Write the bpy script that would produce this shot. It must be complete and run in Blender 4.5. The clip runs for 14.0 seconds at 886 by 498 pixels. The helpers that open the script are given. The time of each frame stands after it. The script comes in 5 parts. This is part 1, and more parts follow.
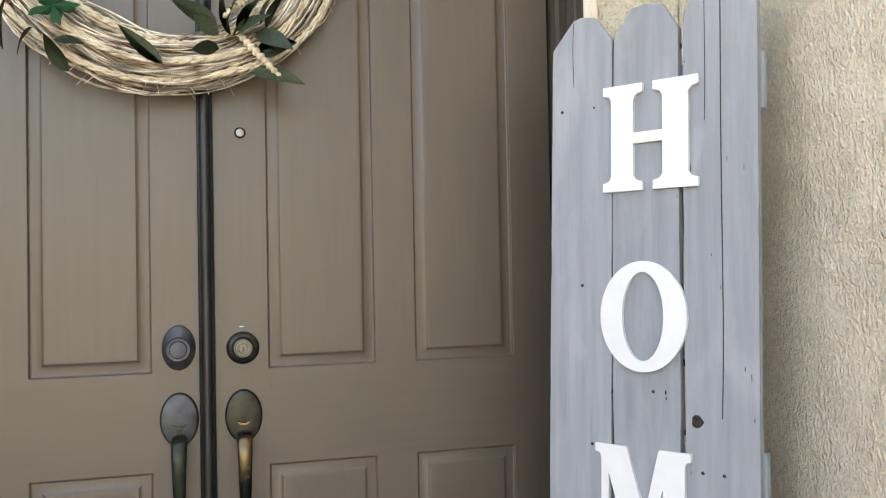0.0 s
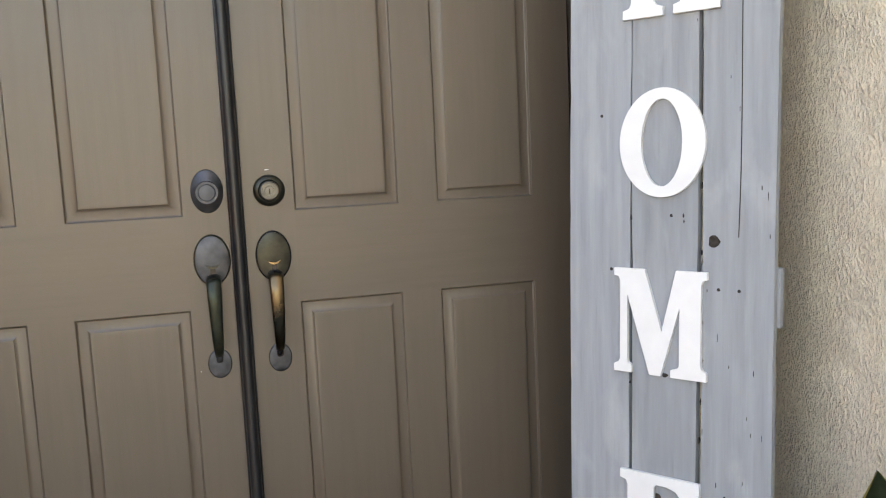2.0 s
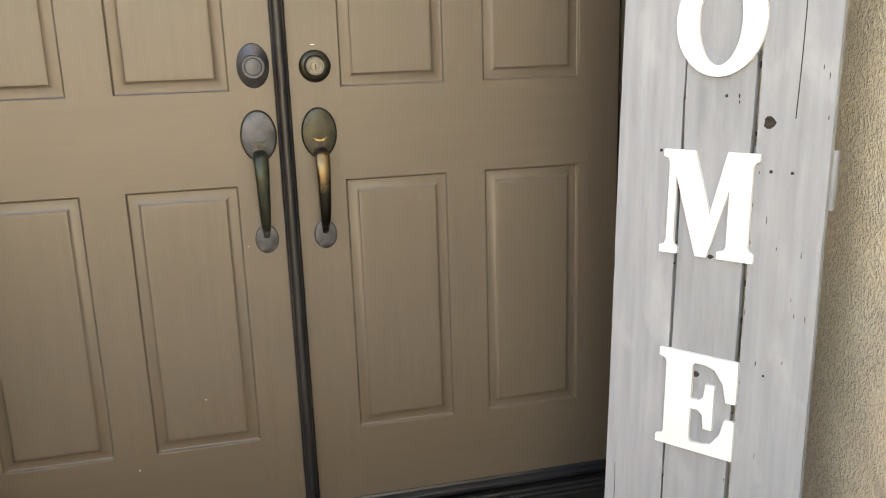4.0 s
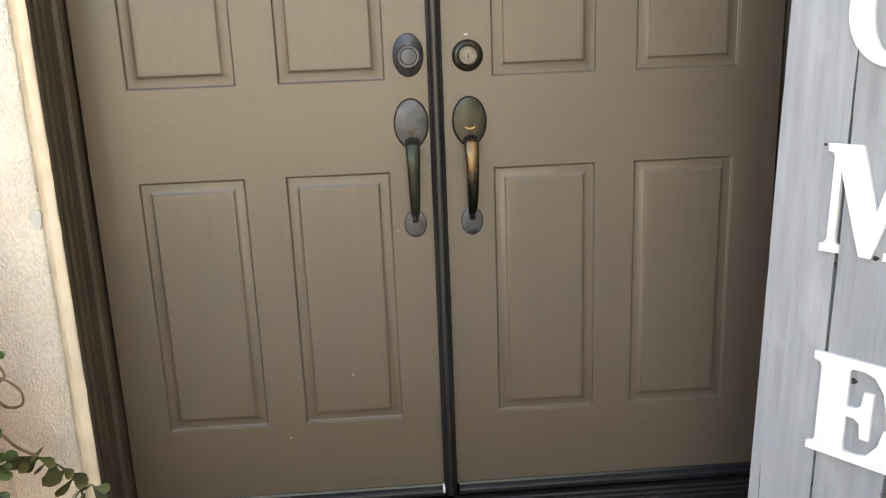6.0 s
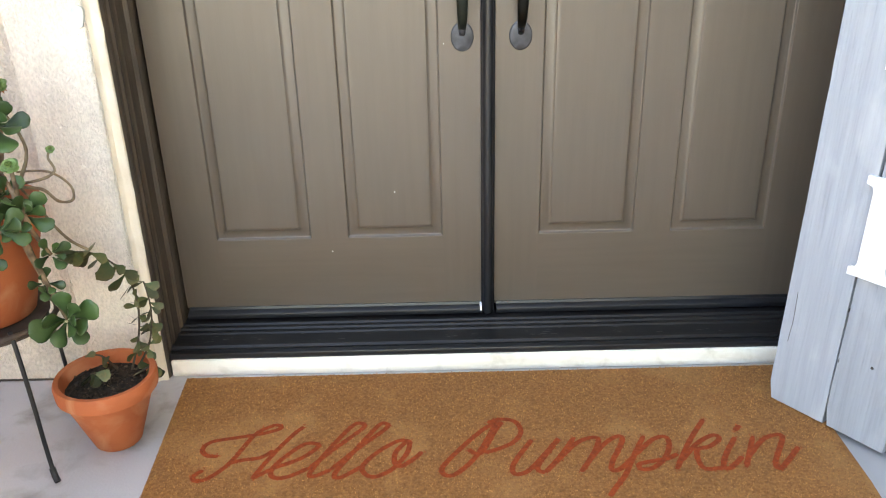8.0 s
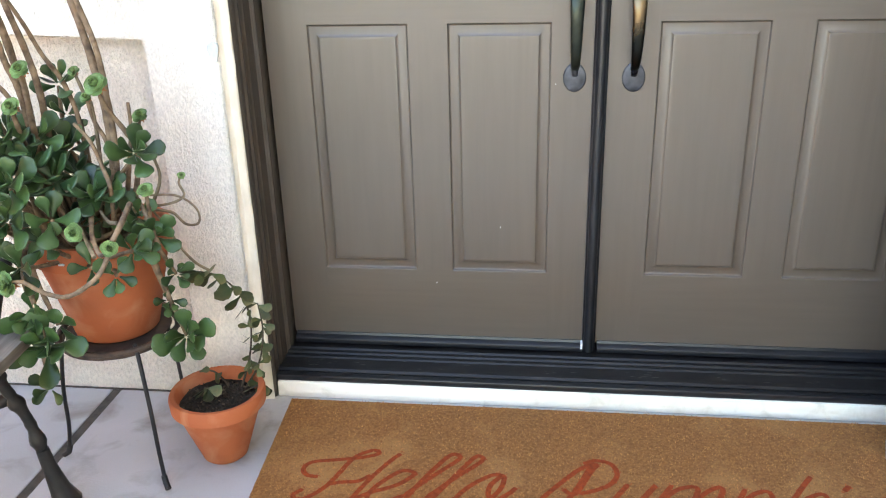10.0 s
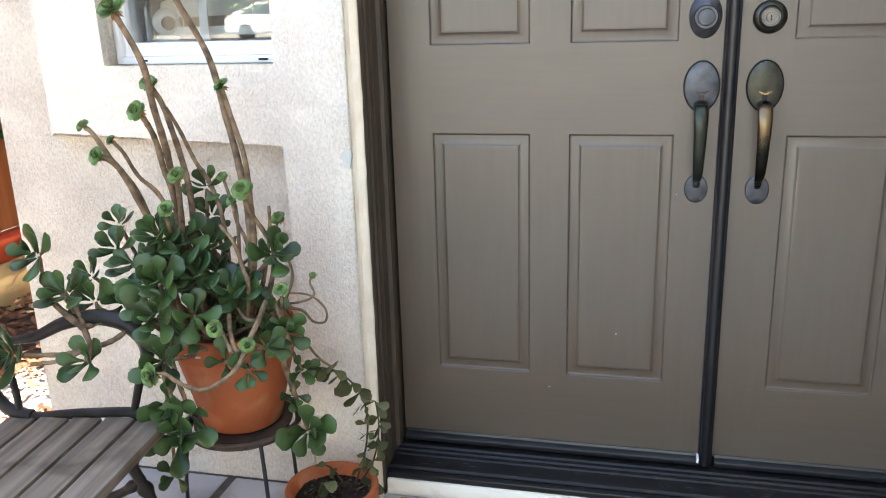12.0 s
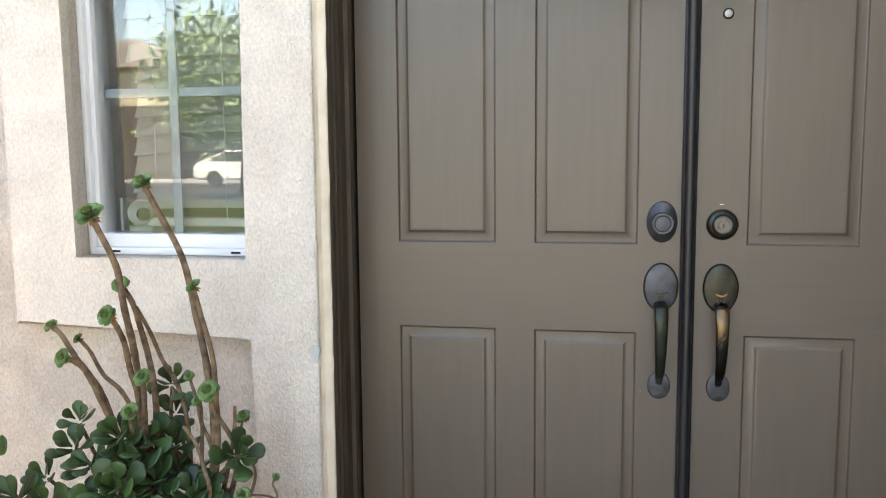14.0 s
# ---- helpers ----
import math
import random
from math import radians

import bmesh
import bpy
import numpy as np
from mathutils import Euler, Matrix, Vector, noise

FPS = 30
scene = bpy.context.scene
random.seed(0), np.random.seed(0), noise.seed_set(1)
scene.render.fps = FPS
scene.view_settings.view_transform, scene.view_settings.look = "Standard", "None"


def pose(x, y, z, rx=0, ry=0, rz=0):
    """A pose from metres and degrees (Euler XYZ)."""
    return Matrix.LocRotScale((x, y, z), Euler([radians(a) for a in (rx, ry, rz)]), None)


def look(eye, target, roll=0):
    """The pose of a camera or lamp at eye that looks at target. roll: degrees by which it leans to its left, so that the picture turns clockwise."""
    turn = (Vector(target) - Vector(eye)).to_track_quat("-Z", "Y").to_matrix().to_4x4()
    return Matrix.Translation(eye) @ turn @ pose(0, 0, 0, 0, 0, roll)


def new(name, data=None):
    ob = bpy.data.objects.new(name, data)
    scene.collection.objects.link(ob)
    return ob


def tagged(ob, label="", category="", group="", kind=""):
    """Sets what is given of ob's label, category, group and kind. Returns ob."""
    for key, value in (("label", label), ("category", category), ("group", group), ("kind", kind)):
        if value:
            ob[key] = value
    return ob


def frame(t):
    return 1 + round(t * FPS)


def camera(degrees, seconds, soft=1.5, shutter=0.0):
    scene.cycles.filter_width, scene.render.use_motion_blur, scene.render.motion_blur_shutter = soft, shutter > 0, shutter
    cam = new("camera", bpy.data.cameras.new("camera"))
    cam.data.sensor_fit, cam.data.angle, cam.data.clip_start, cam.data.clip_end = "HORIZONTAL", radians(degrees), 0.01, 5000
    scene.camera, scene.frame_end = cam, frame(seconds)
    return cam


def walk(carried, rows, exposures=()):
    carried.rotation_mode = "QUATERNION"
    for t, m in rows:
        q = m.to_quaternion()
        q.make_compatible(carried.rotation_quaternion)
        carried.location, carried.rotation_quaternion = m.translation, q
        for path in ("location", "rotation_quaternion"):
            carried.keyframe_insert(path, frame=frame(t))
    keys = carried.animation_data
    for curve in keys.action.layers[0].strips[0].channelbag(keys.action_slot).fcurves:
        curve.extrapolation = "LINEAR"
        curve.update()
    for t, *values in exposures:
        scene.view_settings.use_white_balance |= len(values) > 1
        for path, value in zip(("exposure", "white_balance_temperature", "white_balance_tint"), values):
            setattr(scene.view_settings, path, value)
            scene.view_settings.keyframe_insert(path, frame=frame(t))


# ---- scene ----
cam = camera(55.9, 14.0, soft=1.1)
PATH = [
    (0, (0.002, -1.714, 1.215), (0.538, 0.213, 1.258), -1.1),
    (0.5, (-0.011, -1.728, 1.2), (0.523, 0.2, 1.183), -1.9),
    (1, (-0.017, -1.738, 1.182), (0.517, 0.188, 1.09), -2.5),
    (1.5, (-0.036, -1.745, 1.155), (0.487, 0.179, 0.997), -2.6),
    (2, (-0.038, -1.742, 1.131), (0.47, 0.178, 0.892), -2.6),
    (2.5, (-0.046, -1.739, 1.114), (0.46, 0.17, 0.797), -2.3),
    (2.7, (-0.042, -1.738, 1.111), (0.453, 0.168, 0.761), -2.2),
    (4.8, (-0.122, -1.746, 1.101), (0.243, 0.156, 0.601), -1.9),
    (5, (-0.119, -1.749, 1.108), (0.186, 0.17, 0.634), -1.9),
    (5.5, (-0.117, -1.747, 1.125), (0.079, 0.195, 0.687), -2.1),
    (6, (-0.107, -1.754, 1.115), (0.006, 0.177, 0.607), -2.2),
    (6.5, (-0.111, -1.753, 1.087), (-0.058, 0.133, 0.423), -2.0),
    (7, (-0.109, -1.761, 1.054), (-0.077, 0.086, 0.287), -1.8),
    (7.2, (-0.114, -1.76, 1.049), (-0.08, 0.067, 0.236), -1.5),
    (9.3, (-0.101, -1.783, 1.041), (-0.241, 0.024, 0.196), -1.6),
    (9.5, (-0.105, -1.784, 1.049), (-0.274, 0.029, 0.222), -1.6),
    (10, (-0.117, -1.787, 1.06), (-0.357, 0.045, 0.296), -1.6),
    (10.5, (-0.133, -1.788, 1.074), (-0.442, 0.057, 0.367), -1.7),
    (11, (-0.143, -1.791, 1.076), (-0.518, 0.06, 0.418), -1.9),
    (11.5, (-0.161, -1.8, 1.088), (-0.575, 0.057, 0.471), -1.7),
    (12, (-0.175, -1.812, 1.103), (-0.63, 0.053, 0.542), -1.7),
    (12.5, (-0.191, -1.822, 1.113), (-0.689, 0.047, 0.603), -1.8),
    (13, (-0.199, -1.827, 1.132), (-0.682, 0.065, 0.702), -0.9),
    (13.5, (-0.206, -1.82, 1.163), (-0.639, 0.103, 0.823), -0.6),
    (14, (-0.183, -1.814, 1.215), (-0.559, 0.137, 0.987), -0.5),
]
ROWS = [(t, look(eye, target, roll)) for t, eye, target, roll in PATH]
walk(cam, ROWS, exposures=[(0.0, 2.89, 9250, 14), (2.7, 3.01, 10250, 15), (4.8, 3.54, 13200, 15), (5.5, 3.46, 11700, 14), (6.0, 3.31, 10500, 14), (7.0, 3.59, 9500, 13), (9.5, 3.86, 8000, 11), (11.0, 3.46, 7600, 11), (12.5, 3.19, 7750, 12), (13.2, 3.06, 7900, 12), (14.0, 2.87, 8100, 12)])

# ---- light ----
SUN_DIR = Vector((0.02, 0.50, 0.86)).normalized()
world = bpy.data.worlds.new("sky")
scene.world = world
world.use_nodes = True
wn, wl = world.node_tree.nodes, world.node_tree.links
sky = wn.new("ShaderNodeTexSky")
sky.sky_type = "NISHITA"
sky.sun_disc = False
sky.sun_elevation = math.asin(SUN_DIR.z)
sky.sun_rotation = math.atan2(SUN_DIR.x, SUN_DIR.y)
wl.new(sky.outputs["Color"], wn["Background"].inputs["Color"])
wn["Background"].inputs["Strength"].default_value = 0.15
sun_data = bpy.data.lights.new("sun", "SUN")
sun_data.energy, sun_data.angle, sun_data.color = 4.0, radians(0.5), (1.0, 0.95, 0.87)
sun = new("sun", sun_data)
sun.matrix_basis = look(SUN_DIR * 30, (0, 0, 0))


# ---- materials ----
def material(name, base, second=None, rough=0.6, scale=8.0, stretch=(1, 1, 1), mix=(0.35, 0.7), bump=0.0, bump_scale=60.0, bump_stretch=None,
             bump_dist=0.002, metal=0.0, coat=0.0, random_hue=0.0, stains=None, stain_scale=3.0, stain_stretch=(1, 1, 1), island=0.0, spec=0.28, detail=6.0):
    """A painted, wooden, mineral or leafy surface: two colours by noise, stains, and fine relief."""
    m = bpy.data.materials.new(name)
    m.use_nodes = True
    n, l = m.node_tree.nodes, m.node_tree.links
    bsdf = n["Principled BSDF"]
    co = n.new("ShaderNodeTexCoord")

    def mapped(s):
        mp = n.new("ShaderNodeMapping")
        mp.inputs["Scale"].default_value = s
        l.new(co.outputs["Object"], mp.inputs["Vector"])
        return mp.outputs["Vector"]

    def noise_at(s, vec, det=detail, dist=0.0):
        t = n.new("ShaderNodeTexNoise")
        t.inputs["Scale"].default_value, t.inputs["Detail"].default_value, t.inputs["Distortion"].default_value = s, det, dist
        l.new(vec, t.inputs["Vector"])
        return t.outputs["Fac"]

    def ramp(fac, lo, hi):
        r = n.new("ShaderNodeMapRange")
        r.inputs["From Min"].default_value, r.inputs["From Max"].default_value = lo, hi
        l.new(fac, r.inputs["Value"])
        return r.outputs["Result"]

    def mixed(fac, a, b):
        x = n.new("ShaderNodeMix")
        x.data_type = "RGBA"
        for sock, val in ((x.inputs[6], a), (x.inputs[7], b)):
            if isinstance(val, tuple):
                sock.default_value = (*val, 1)
            else:
                l.new(val, sock)
        l.new(fac, x.inputs[0])
        return x.outputs[2]

    second = second or tuple(0.82 * c for c in base)
    col = mixed(ramp(noise_at(scale, mapped(stretch)), *mix), base, second)
    if stains:
        col = mixed(ramp(noise_at(stain_scale, mapped(stain_stretch), 8.0, 0.6), 0.52, 0.78), col, stains)
    if random_hue or island:
        hsv = n.new("ShaderNodeHueSaturation")
        src = n.new("ShaderNodeObjectInfo").outputs["Random"] if random_hue else n.new("ShaderNodeNewGeometry").outputs["Random Per Island"]
        k = random_hue or island
        r = n.new("ShaderNodeMapRange")
        r.inputs["To Min"].default_value, r.inputs["To Max"].default_value = 1 - k, 1 + k
        l.new(src, r.inputs["Value"])
        l.new(r.outputs["Result"], hsv.inputs["Value"])
        l.new(col, hsv.inputs["Color"])
        col = hsv.outputs["Color"]
    l.new(col, bsdf.inputs["Base Color"])
    rr = n.new("ShaderNodeMapRange")
    rr.inputs["To Min"].default_value, rr.inputs["To Max"].default_value = max(0.03, rough - 0.1), min(1.0, rough + 0.1)
    l.new(noise_at(scale * 2.3, mapped(stretch)), rr.inputs["Value"])
    l.new(rr.outputs["Result"], bsdf.inputs["Roughness"])
    bsdf.inputs["Metallic"].default_value = metal
    bsdf.inputs["Specular IOR Level"].default_value = spec
    bsdf.inputs["Coat Weight"].default_value = coat
    if bump:
        b = n.new("ShaderNodeBump")
        b.inputs["Strength"].default_value, b.inputs["Distance"].default_value = bump, bump_dist
        l.new(noise_at(bump_scale, mapped(bump_stretch or stretch), 5.0), b.inputs["Height"])
        l.new(b.outputs["Normal"], bsdf.inputs["Normal"])
    return m


def stucco_material(name, base, second, depth, grain):
    """Dash-coat stucco: soft lumps some millimetres across under a matt paint."""
    m = material(name, base, second, rough=0.9, scale=5.0, mix=(0.3, 0.75))
    n, l = m.node_tree.nodes, m.node_tree.links
    co = n.new("ShaderNodeTexCoord").outputs["Object"]
    big, fine, patch = n.new("ShaderNodeTexNoise"), n.new("ShaderNodeTexNoise"), n.new("ShaderNodeTexNoise")
    big.inputs["Scale"].default_value, big.inputs["Detail"].default_value, big.inputs["Roughness"].default_value = grain, 3, 0.55
    fine.inputs["Scale"].default_value, fine.inputs["Detail"].default_value, fine.inputs["Roughness"].default_value = grain * 2.3, 2, 0.5
    patch.inputs["Scale"].default_value, patch.inputs["Detail"].default_value = 14, 3
    mp = n.new("ShaderNodeMapping")
    mp.inputs["Scale"].default_value = (1.25, 1.25, 0.8)
    mp.inputs["Rotation"].default_value = (0.25, 0.25, 0)
    add, mul = n.new("ShaderNodeMath"), n.new("ShaderNodeMath")
    add.operation, mul.operation = "MULTIPLY_ADD", "MULTIPLY"
    add.inputs[1].default_value = 0.5
    b = n.new("ShaderNodeBump")
    b.inputs["Strength"].default_value, b.inputs["Distance"].default_value = 0.9, depth
    l.new(co, mp.inputs["Vector"])
    for t in (big, fine):
        l.new(mp.outputs["Vector"], t.inputs["Vector"])
    l.new(co, patch.inputs["Vector"])
    l.new(fine.outputs["Fac"], add.inputs[0])
    l.new(big.outputs["Fac"], add.inputs[2])
    l.new(add.outputs["Value"], mul.inputs[0])
    r = n.new("ShaderNodeMapRange")
    r.inputs["From Min"].default_value, r.inputs["From Max"].default_value, r.inputs["To Min"].default_value, r.inputs["To Max"].default_value = 0.3, 0.7, 0.55, 1.25
    l.new(patch.outputs["Fac"], r.inputs["Value"])
    l.new(r.outputs["Result"], mul.inputs[1])
    l.new(mul.outputs["Value"], b.inputs["Height"])
    l.new(b.outputs["Normal"], n["Principled BSDF"].inputs["Normal"])
    # pit shade put into the colour: the relief noise darkens hollows, lightens crests
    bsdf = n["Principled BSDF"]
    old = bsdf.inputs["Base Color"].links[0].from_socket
    pit_shade, hsv = n.new("ShaderNodeMapRange"), n.new("ShaderNodeHueSaturation")
    pit_shade.inputs["From Min"].default_value, pit_shade.inputs["From Max"].default_value, pit_shade.inputs["To Min"].default_value, pit_shade.inputs["To Max"].default_value = 0.34, 0.62, 0.90, 1.08
    l.new(big.outputs["Fac"], pit_shade.inputs["Value"])
    l.new(pit_shade.outputs["Result"], hsv.inputs["Value"])
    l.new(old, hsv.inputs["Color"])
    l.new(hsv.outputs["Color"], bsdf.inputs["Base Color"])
    return m


TAUPE, TAUPE2 = (0.1015, 0.0765, 0.0565), (0.0915, 0.0690, 0.0508)
M_DOOR_V = material("taupe door paint upright grain", TAUPE, TAUPE2, rough=0.37, spec=0.74, scale=5, stretch=(14, 14, 0.9), bump=0.13, bump_scale=26, bump_stretch=(14, 14, 0.45), bump_dist=0.0012)
M_DOOR_H = material("taupe door paint level grain", TAUPE, TAUPE2, rough=0.37, spec=0.74, scale=5, stretch=(0.9, 14, 14), bump=0.11, bump_scale=26, bump_stretch=(0.45, 14, 14), bump_dist=0.0012)
M_JAMB = material("brown jamb paint", (0.074, 0.058, 0.044), (0.053, 0.041, 0.031), rough=0.5, scale=6, stretch=(10, 10, 1), bump=0.15, bump_scale=30, bump_stretch=(10, 10, 0.5))
M_BLACK = material("black painted metal", (0.007, 0.0078, 0.0098), (0.013, 0.0140, 0.0165), rough=0.34, scale=14, bump=0.08, bump_scale=80, spec=0.50)
M_SILL = material("scuffed black sill", (0.006, 0.006, 0.0065), (0.013, 0.0125, 0.012), rough=0.38, scale=9, stretch=(0.6, 6, 6), bump=0.2, bump_scale=40, stains=(0.018, 0.0165, 0.015), stain_scale=16)
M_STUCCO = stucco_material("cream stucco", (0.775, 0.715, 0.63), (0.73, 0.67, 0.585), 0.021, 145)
# band: finer relief, and a paler colour that carries its brighter lighting
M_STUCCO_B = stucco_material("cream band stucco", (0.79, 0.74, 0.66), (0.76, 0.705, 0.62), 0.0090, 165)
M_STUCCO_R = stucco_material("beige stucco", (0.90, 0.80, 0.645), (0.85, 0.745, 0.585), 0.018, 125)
M_SMOOTH = material("cream painted bead", (0.76, 0.69, 0.575), (0.62, 0.53, 0.41), rough=0.85, scale=14, bump=0.5, bump_scale=90, bump_dist=0.003)
M_SCRATCH = material("dusty scratch", (0.16, 0.155, 0.145), (0.10, 0.095, 0.09), rough=0.9, scale=60)
M_RISER = material("cream riser paint", (0.86, 0.82, 0.73), (0.76, 0.71, 0.60), rough=0.8, scale=5, stretch=(0.5, 4, 4), bump=0.35, bump_scale=60, stains=(0.62, 0.56, 0.45), stain_scale=22)
M_PATCH = material("grey filler patch", (0.55, 0.56, 0.53), (0.45, 0.47, 0.45), rough=0.8, scale=60, bump=0.4, bump_scale=120)
M_CONCRETE = material("pale grey porch concrete", (0.45, 0.455, 0.46), (0.31, 0.31, 0.305), rough=0.55, scale=2.6, mix=(0.32, 0.72), bump=0.25, bump_scale=190, stains=(0.20, 0.185, 0.155), stain_scale=10, detail=12.0)
M_JOINT = material("dark joint filler", (0.075, 0.066, 0.055), (0.04, 0.036, 0.03), rough=0.95, scale=40, bump=0.6, bump_scale=120, bump_dist=0.004)
M_DRIVE = material("sunlit drive concrete", (0.34, 0.325, 0.30), (0.28, 0.265, 0.245), rough=0.85, scale=1.2)
M_ASPHALT = material("road asphalt", (0.05, 0.05, 0.052), (0.07, 0.07, 0.07), rough=0.9, scale=20)
M_SOILBED = material("garden soil", (0.11, 0.075, 0.05), (0.06, 0.043, 0.03), rough=0.95, scale=14, bump=0.8, bump_scale=50, bump_dist=0.01)
M_CEIL = material("porch ceiling paint", (0.72, 0.67, 0.58), (0.68, 0.63, 0.54), rough=0.85, scale=3)
M_TERRA = material("terracotta", (0.40, 0.108, 0.040), (0.31, 0.078, 0.030), rough=0.75, scale=9, bump=0.15, bump_scale=140, stains=(0.46, 0.19, 0.10), stain_scale=13)
M_SOIL = material("potting soil", (0.011, 0.008, 0.006), (0.034, 0.023, 0.016), rough=0.95, scale=90, bump=1.0, bump_scale=110, bump_dist=0.008)
M_BITS = material("soil bits", (0.022, 0.015, 0.011), (0.11, 0.08, 0.055), rough=0.95, scale=30, island=0.5)
M_JADE = material("jade leaf", (0.021, 0.046, 0.013), (0.048, 0.090, 0.026), rough=0.34, scale=1.2, random_hue=0.40, spec=0.34, bump=0.04, bump_scale=20)
M_JADE2 = material("jade leaf shaded", (0.022, 0.056, 0.020), (0.040, 0.088, 0.030), rough=0.34, scale=14, island=0.35, spec=0.5)
M_ROSE = material("aeonium leaf", (0.105, 0.190, 0.060), (0.24, 0.34, 0.14), rough=0.5, scale=60, island=0.40)
M_DRY = material("dry leaf", (0.42, 0.17, 0.07), (0.28, 0.12, 0.06), rough=0.8, scale=40, island=0.3)
M_STEM = material("grey-brown succulent stem", (0.26, 0.172, 0.105), (0.075, 0.048, 0.031), rough=0.85, scale=55, stretch=(1, 1, 1), bump=0.9, bump_scale=150, bump_dist=0.004)
M_STEM2 = material("young tan stem", (0.25, 0.19, 0.12), (0.10, 0.073, 0.045), rough=0.8, scale=48, bump=0.8, bump_scale=140, bump_dist=0.003)
M_VINE = material("vine leaf", (0.030, 0.055, 0.018), (0.10, 0.085, 0.035), rough=0.5, scale=1.5, random_hue=0.45)
M_DARKSTEM = material("dark vine stem", (0.06, 0.045, 0.03), rough=0.8, scale=30)
M_IRON = material("weathered black cast iron", (0.013, 0.0125, 0.013), (0.036, 0.031, 0.028), rough=0.5, scale=22, bump=0.35, bump_scale=90, metal=0.2)
M_RUST = material("rust-stained iron ring", (0.030, 0.026, 0.024), (0.115, 0.075, 0.055), rough=0.7, scale=34, bump=0.5, bump_scale=90, metal=0.2)
M_WIRE = material("black stand wire", (0.012, 0.012, 0.013), (0.022, 0.022, 0.022), rough=0.4, scale=20)
M_SLAT = material("weathered grey-brown teak", (0.25, 0.212, 0.170), (0.105, 0.086, 0.070), rough=0.75, scale=4, stretch=(16, 0.9, 16), bump=0.5, bump_scale=24, bump_stretch=(16, 0.5, 16), random_hue=0.15, stains=(0.05, 0.038, 0.03), stain_scale=9)
M_COIR = material("coir mat", (0.30, 0.132, 0.041), (0.17, 0.070, 0.021), rough=0.95, scale=160, bump=0.8, bump_scale=300, bump_dist=0.004, stains=(0.36, 0.18, 0.065), stain_scale=6)
M_FIBRE = material("coir fibre", (0.44, 0.200, 0.067), (0.21, 0.086, 0.027), rough=0.9, scale=110, mix=(0.38, 0.62), island=0.45)
M_INK = material("rust red mat print", (0.30, 0.048, 0.010), (0.18, 0.028, 0.006), rough=0.95, scale=120, bump=0.6, bump_scale=260, bump_dist=0.004)
M_INKFIB = material("rust red fibre", (0.35, 0.056, 0.011), (0.17, 0.028, 0.006), rough=0.9, scale=150, mix=(0.40, 0.62), island=0.4)
M_GREY = material("grey stained picket", (0.312, 0.331, 0.355), (0.240, 0.256, 0.276), rough=0.8, scale=6, stretch=(9, 0.55, 9), mix=(0.34, 0.78), bump=0.7, bump_scale=18, bump_stretch=(13, 0.40, 13), bump_dist=0.0022, stains=(0.37, 0.387, 0.405), stain_scale=6, stain_stretch=(2.4, 0.9, 2.4), random_hue=0.06)
M_KNOT = material("dark knot", (0.022, 0.018, 0.015), (0.055, 0.048, 0.042), rough=0.9, scale=120)
M_WHITE = material("white letter paint", (0.76, 0.765, 0.77), (0.72, 0.725, 0.73), rough=0.5, scale=30)
M_VINYL = material("white window vinyl", (0.82, 0.84, 0.86), (0.78, 0.80, 0.82), rough=0.35, scale=8)
M_CHROME = material("bright metal", (0.40, 0.385, 0.37), (0.28, 0.27, 0.26), rough=0.35, scale=80, metal=0.9)
M_MUNTIN = material("pale grey bar", (0.40, 0.46, 0.47), (0.36, 0.42, 0.43), rough=0.5, scale=6)
M_BLIND = material("ivory blind slat", (0.87, 0.87, 0.83), (0.83, 0.83, 0.79), rough=0.6, scale=6, random_hue=0.06)
M_SAUCER = material("dark stained saucer", (0.075, 0.048, 0.036), (0.035, 0.026, 0.022), rough=0.8, scale=30)
M_PATH = material("pale side path", (0.55, 0.53, 0.49), (0.47, 0.45, 0.42), rough=0.9, scale=6)
M_ROOM = material("dim room wall", (0.55, 0.53, 0.49), rough=0.9, scale=3)
M_CAMW = material("white plastic", (0.80, 0.80, 0.78), rough=0.35, scale=5)
M_LENS = material("dark lens", (0.01, 0.01, 0.012), rough=0.1, scale=5)
M_PEWTER = material("tarnished pewter", (0.118, 0.121, 0.133), (0.050, 0.052, 0.058), rough=0.50, scale=34, metal=0.75, bump=0.1, bump_scale=150)
M_BRONZE = material("aged bronze", (0.070, 0.068, 0.054), (0.040, 0.039, 0.032), rough=0.36, scale=35, metal=0.9, bump=0.08, bump_scale=150)
M_BRASS = material("worn brass", (0.20, 0.145, 0.085), (0.085, 0.070, 0.05), rough=0.25, scale=16, metal=1.0)
M_VERDE = material("green-black bronze", (0.050, 0.056, 0.042), (0.024, 0.028, 0.022), rough=0.34, scale=30, metal=0.8)


def worn_grip_material():
    """Dark bronze rubbed to bright brass where the palm holds the upper half."""
    m = material("worn brass grip", (0.21, 0.145, 0.082), (0.145, 0.102, 0.06), rough=0.30, scale=18, metal=1.0)
    n, l = m.node_tree.nodes, m.node_tree.links
    bsdf = n["Principled BSDF"]
    old = bsdf.inputs["Base Color"].links[0].from_socket
    xyz, wear, mix = n.new("ShaderNodeSeparateXYZ"), n.new("ShaderNodeMapRange"), n.new("ShaderNodeMix")
    wear.inputs["From Min"].default_value, wear.inputs["From Max"].default_value = 0.805, 0.862
    mix.data_type = "RGBA"
    mix.inputs[6].default_value = (0.034, 0.033, 0.026, 1)
    l.new(n.new("ShaderNodeTexCoord").outputs["Object"], xyz.inputs[0])
    l.new(xyz.outputs["Z"], wear.inputs["Value"])
    l.new(wear.outputs["Result"], mix.inputs[0])
    l.new(old, mix.inputs[7])
    l.new(mix.outputs[2], bsdf.inputs["Base Color"])
    return m


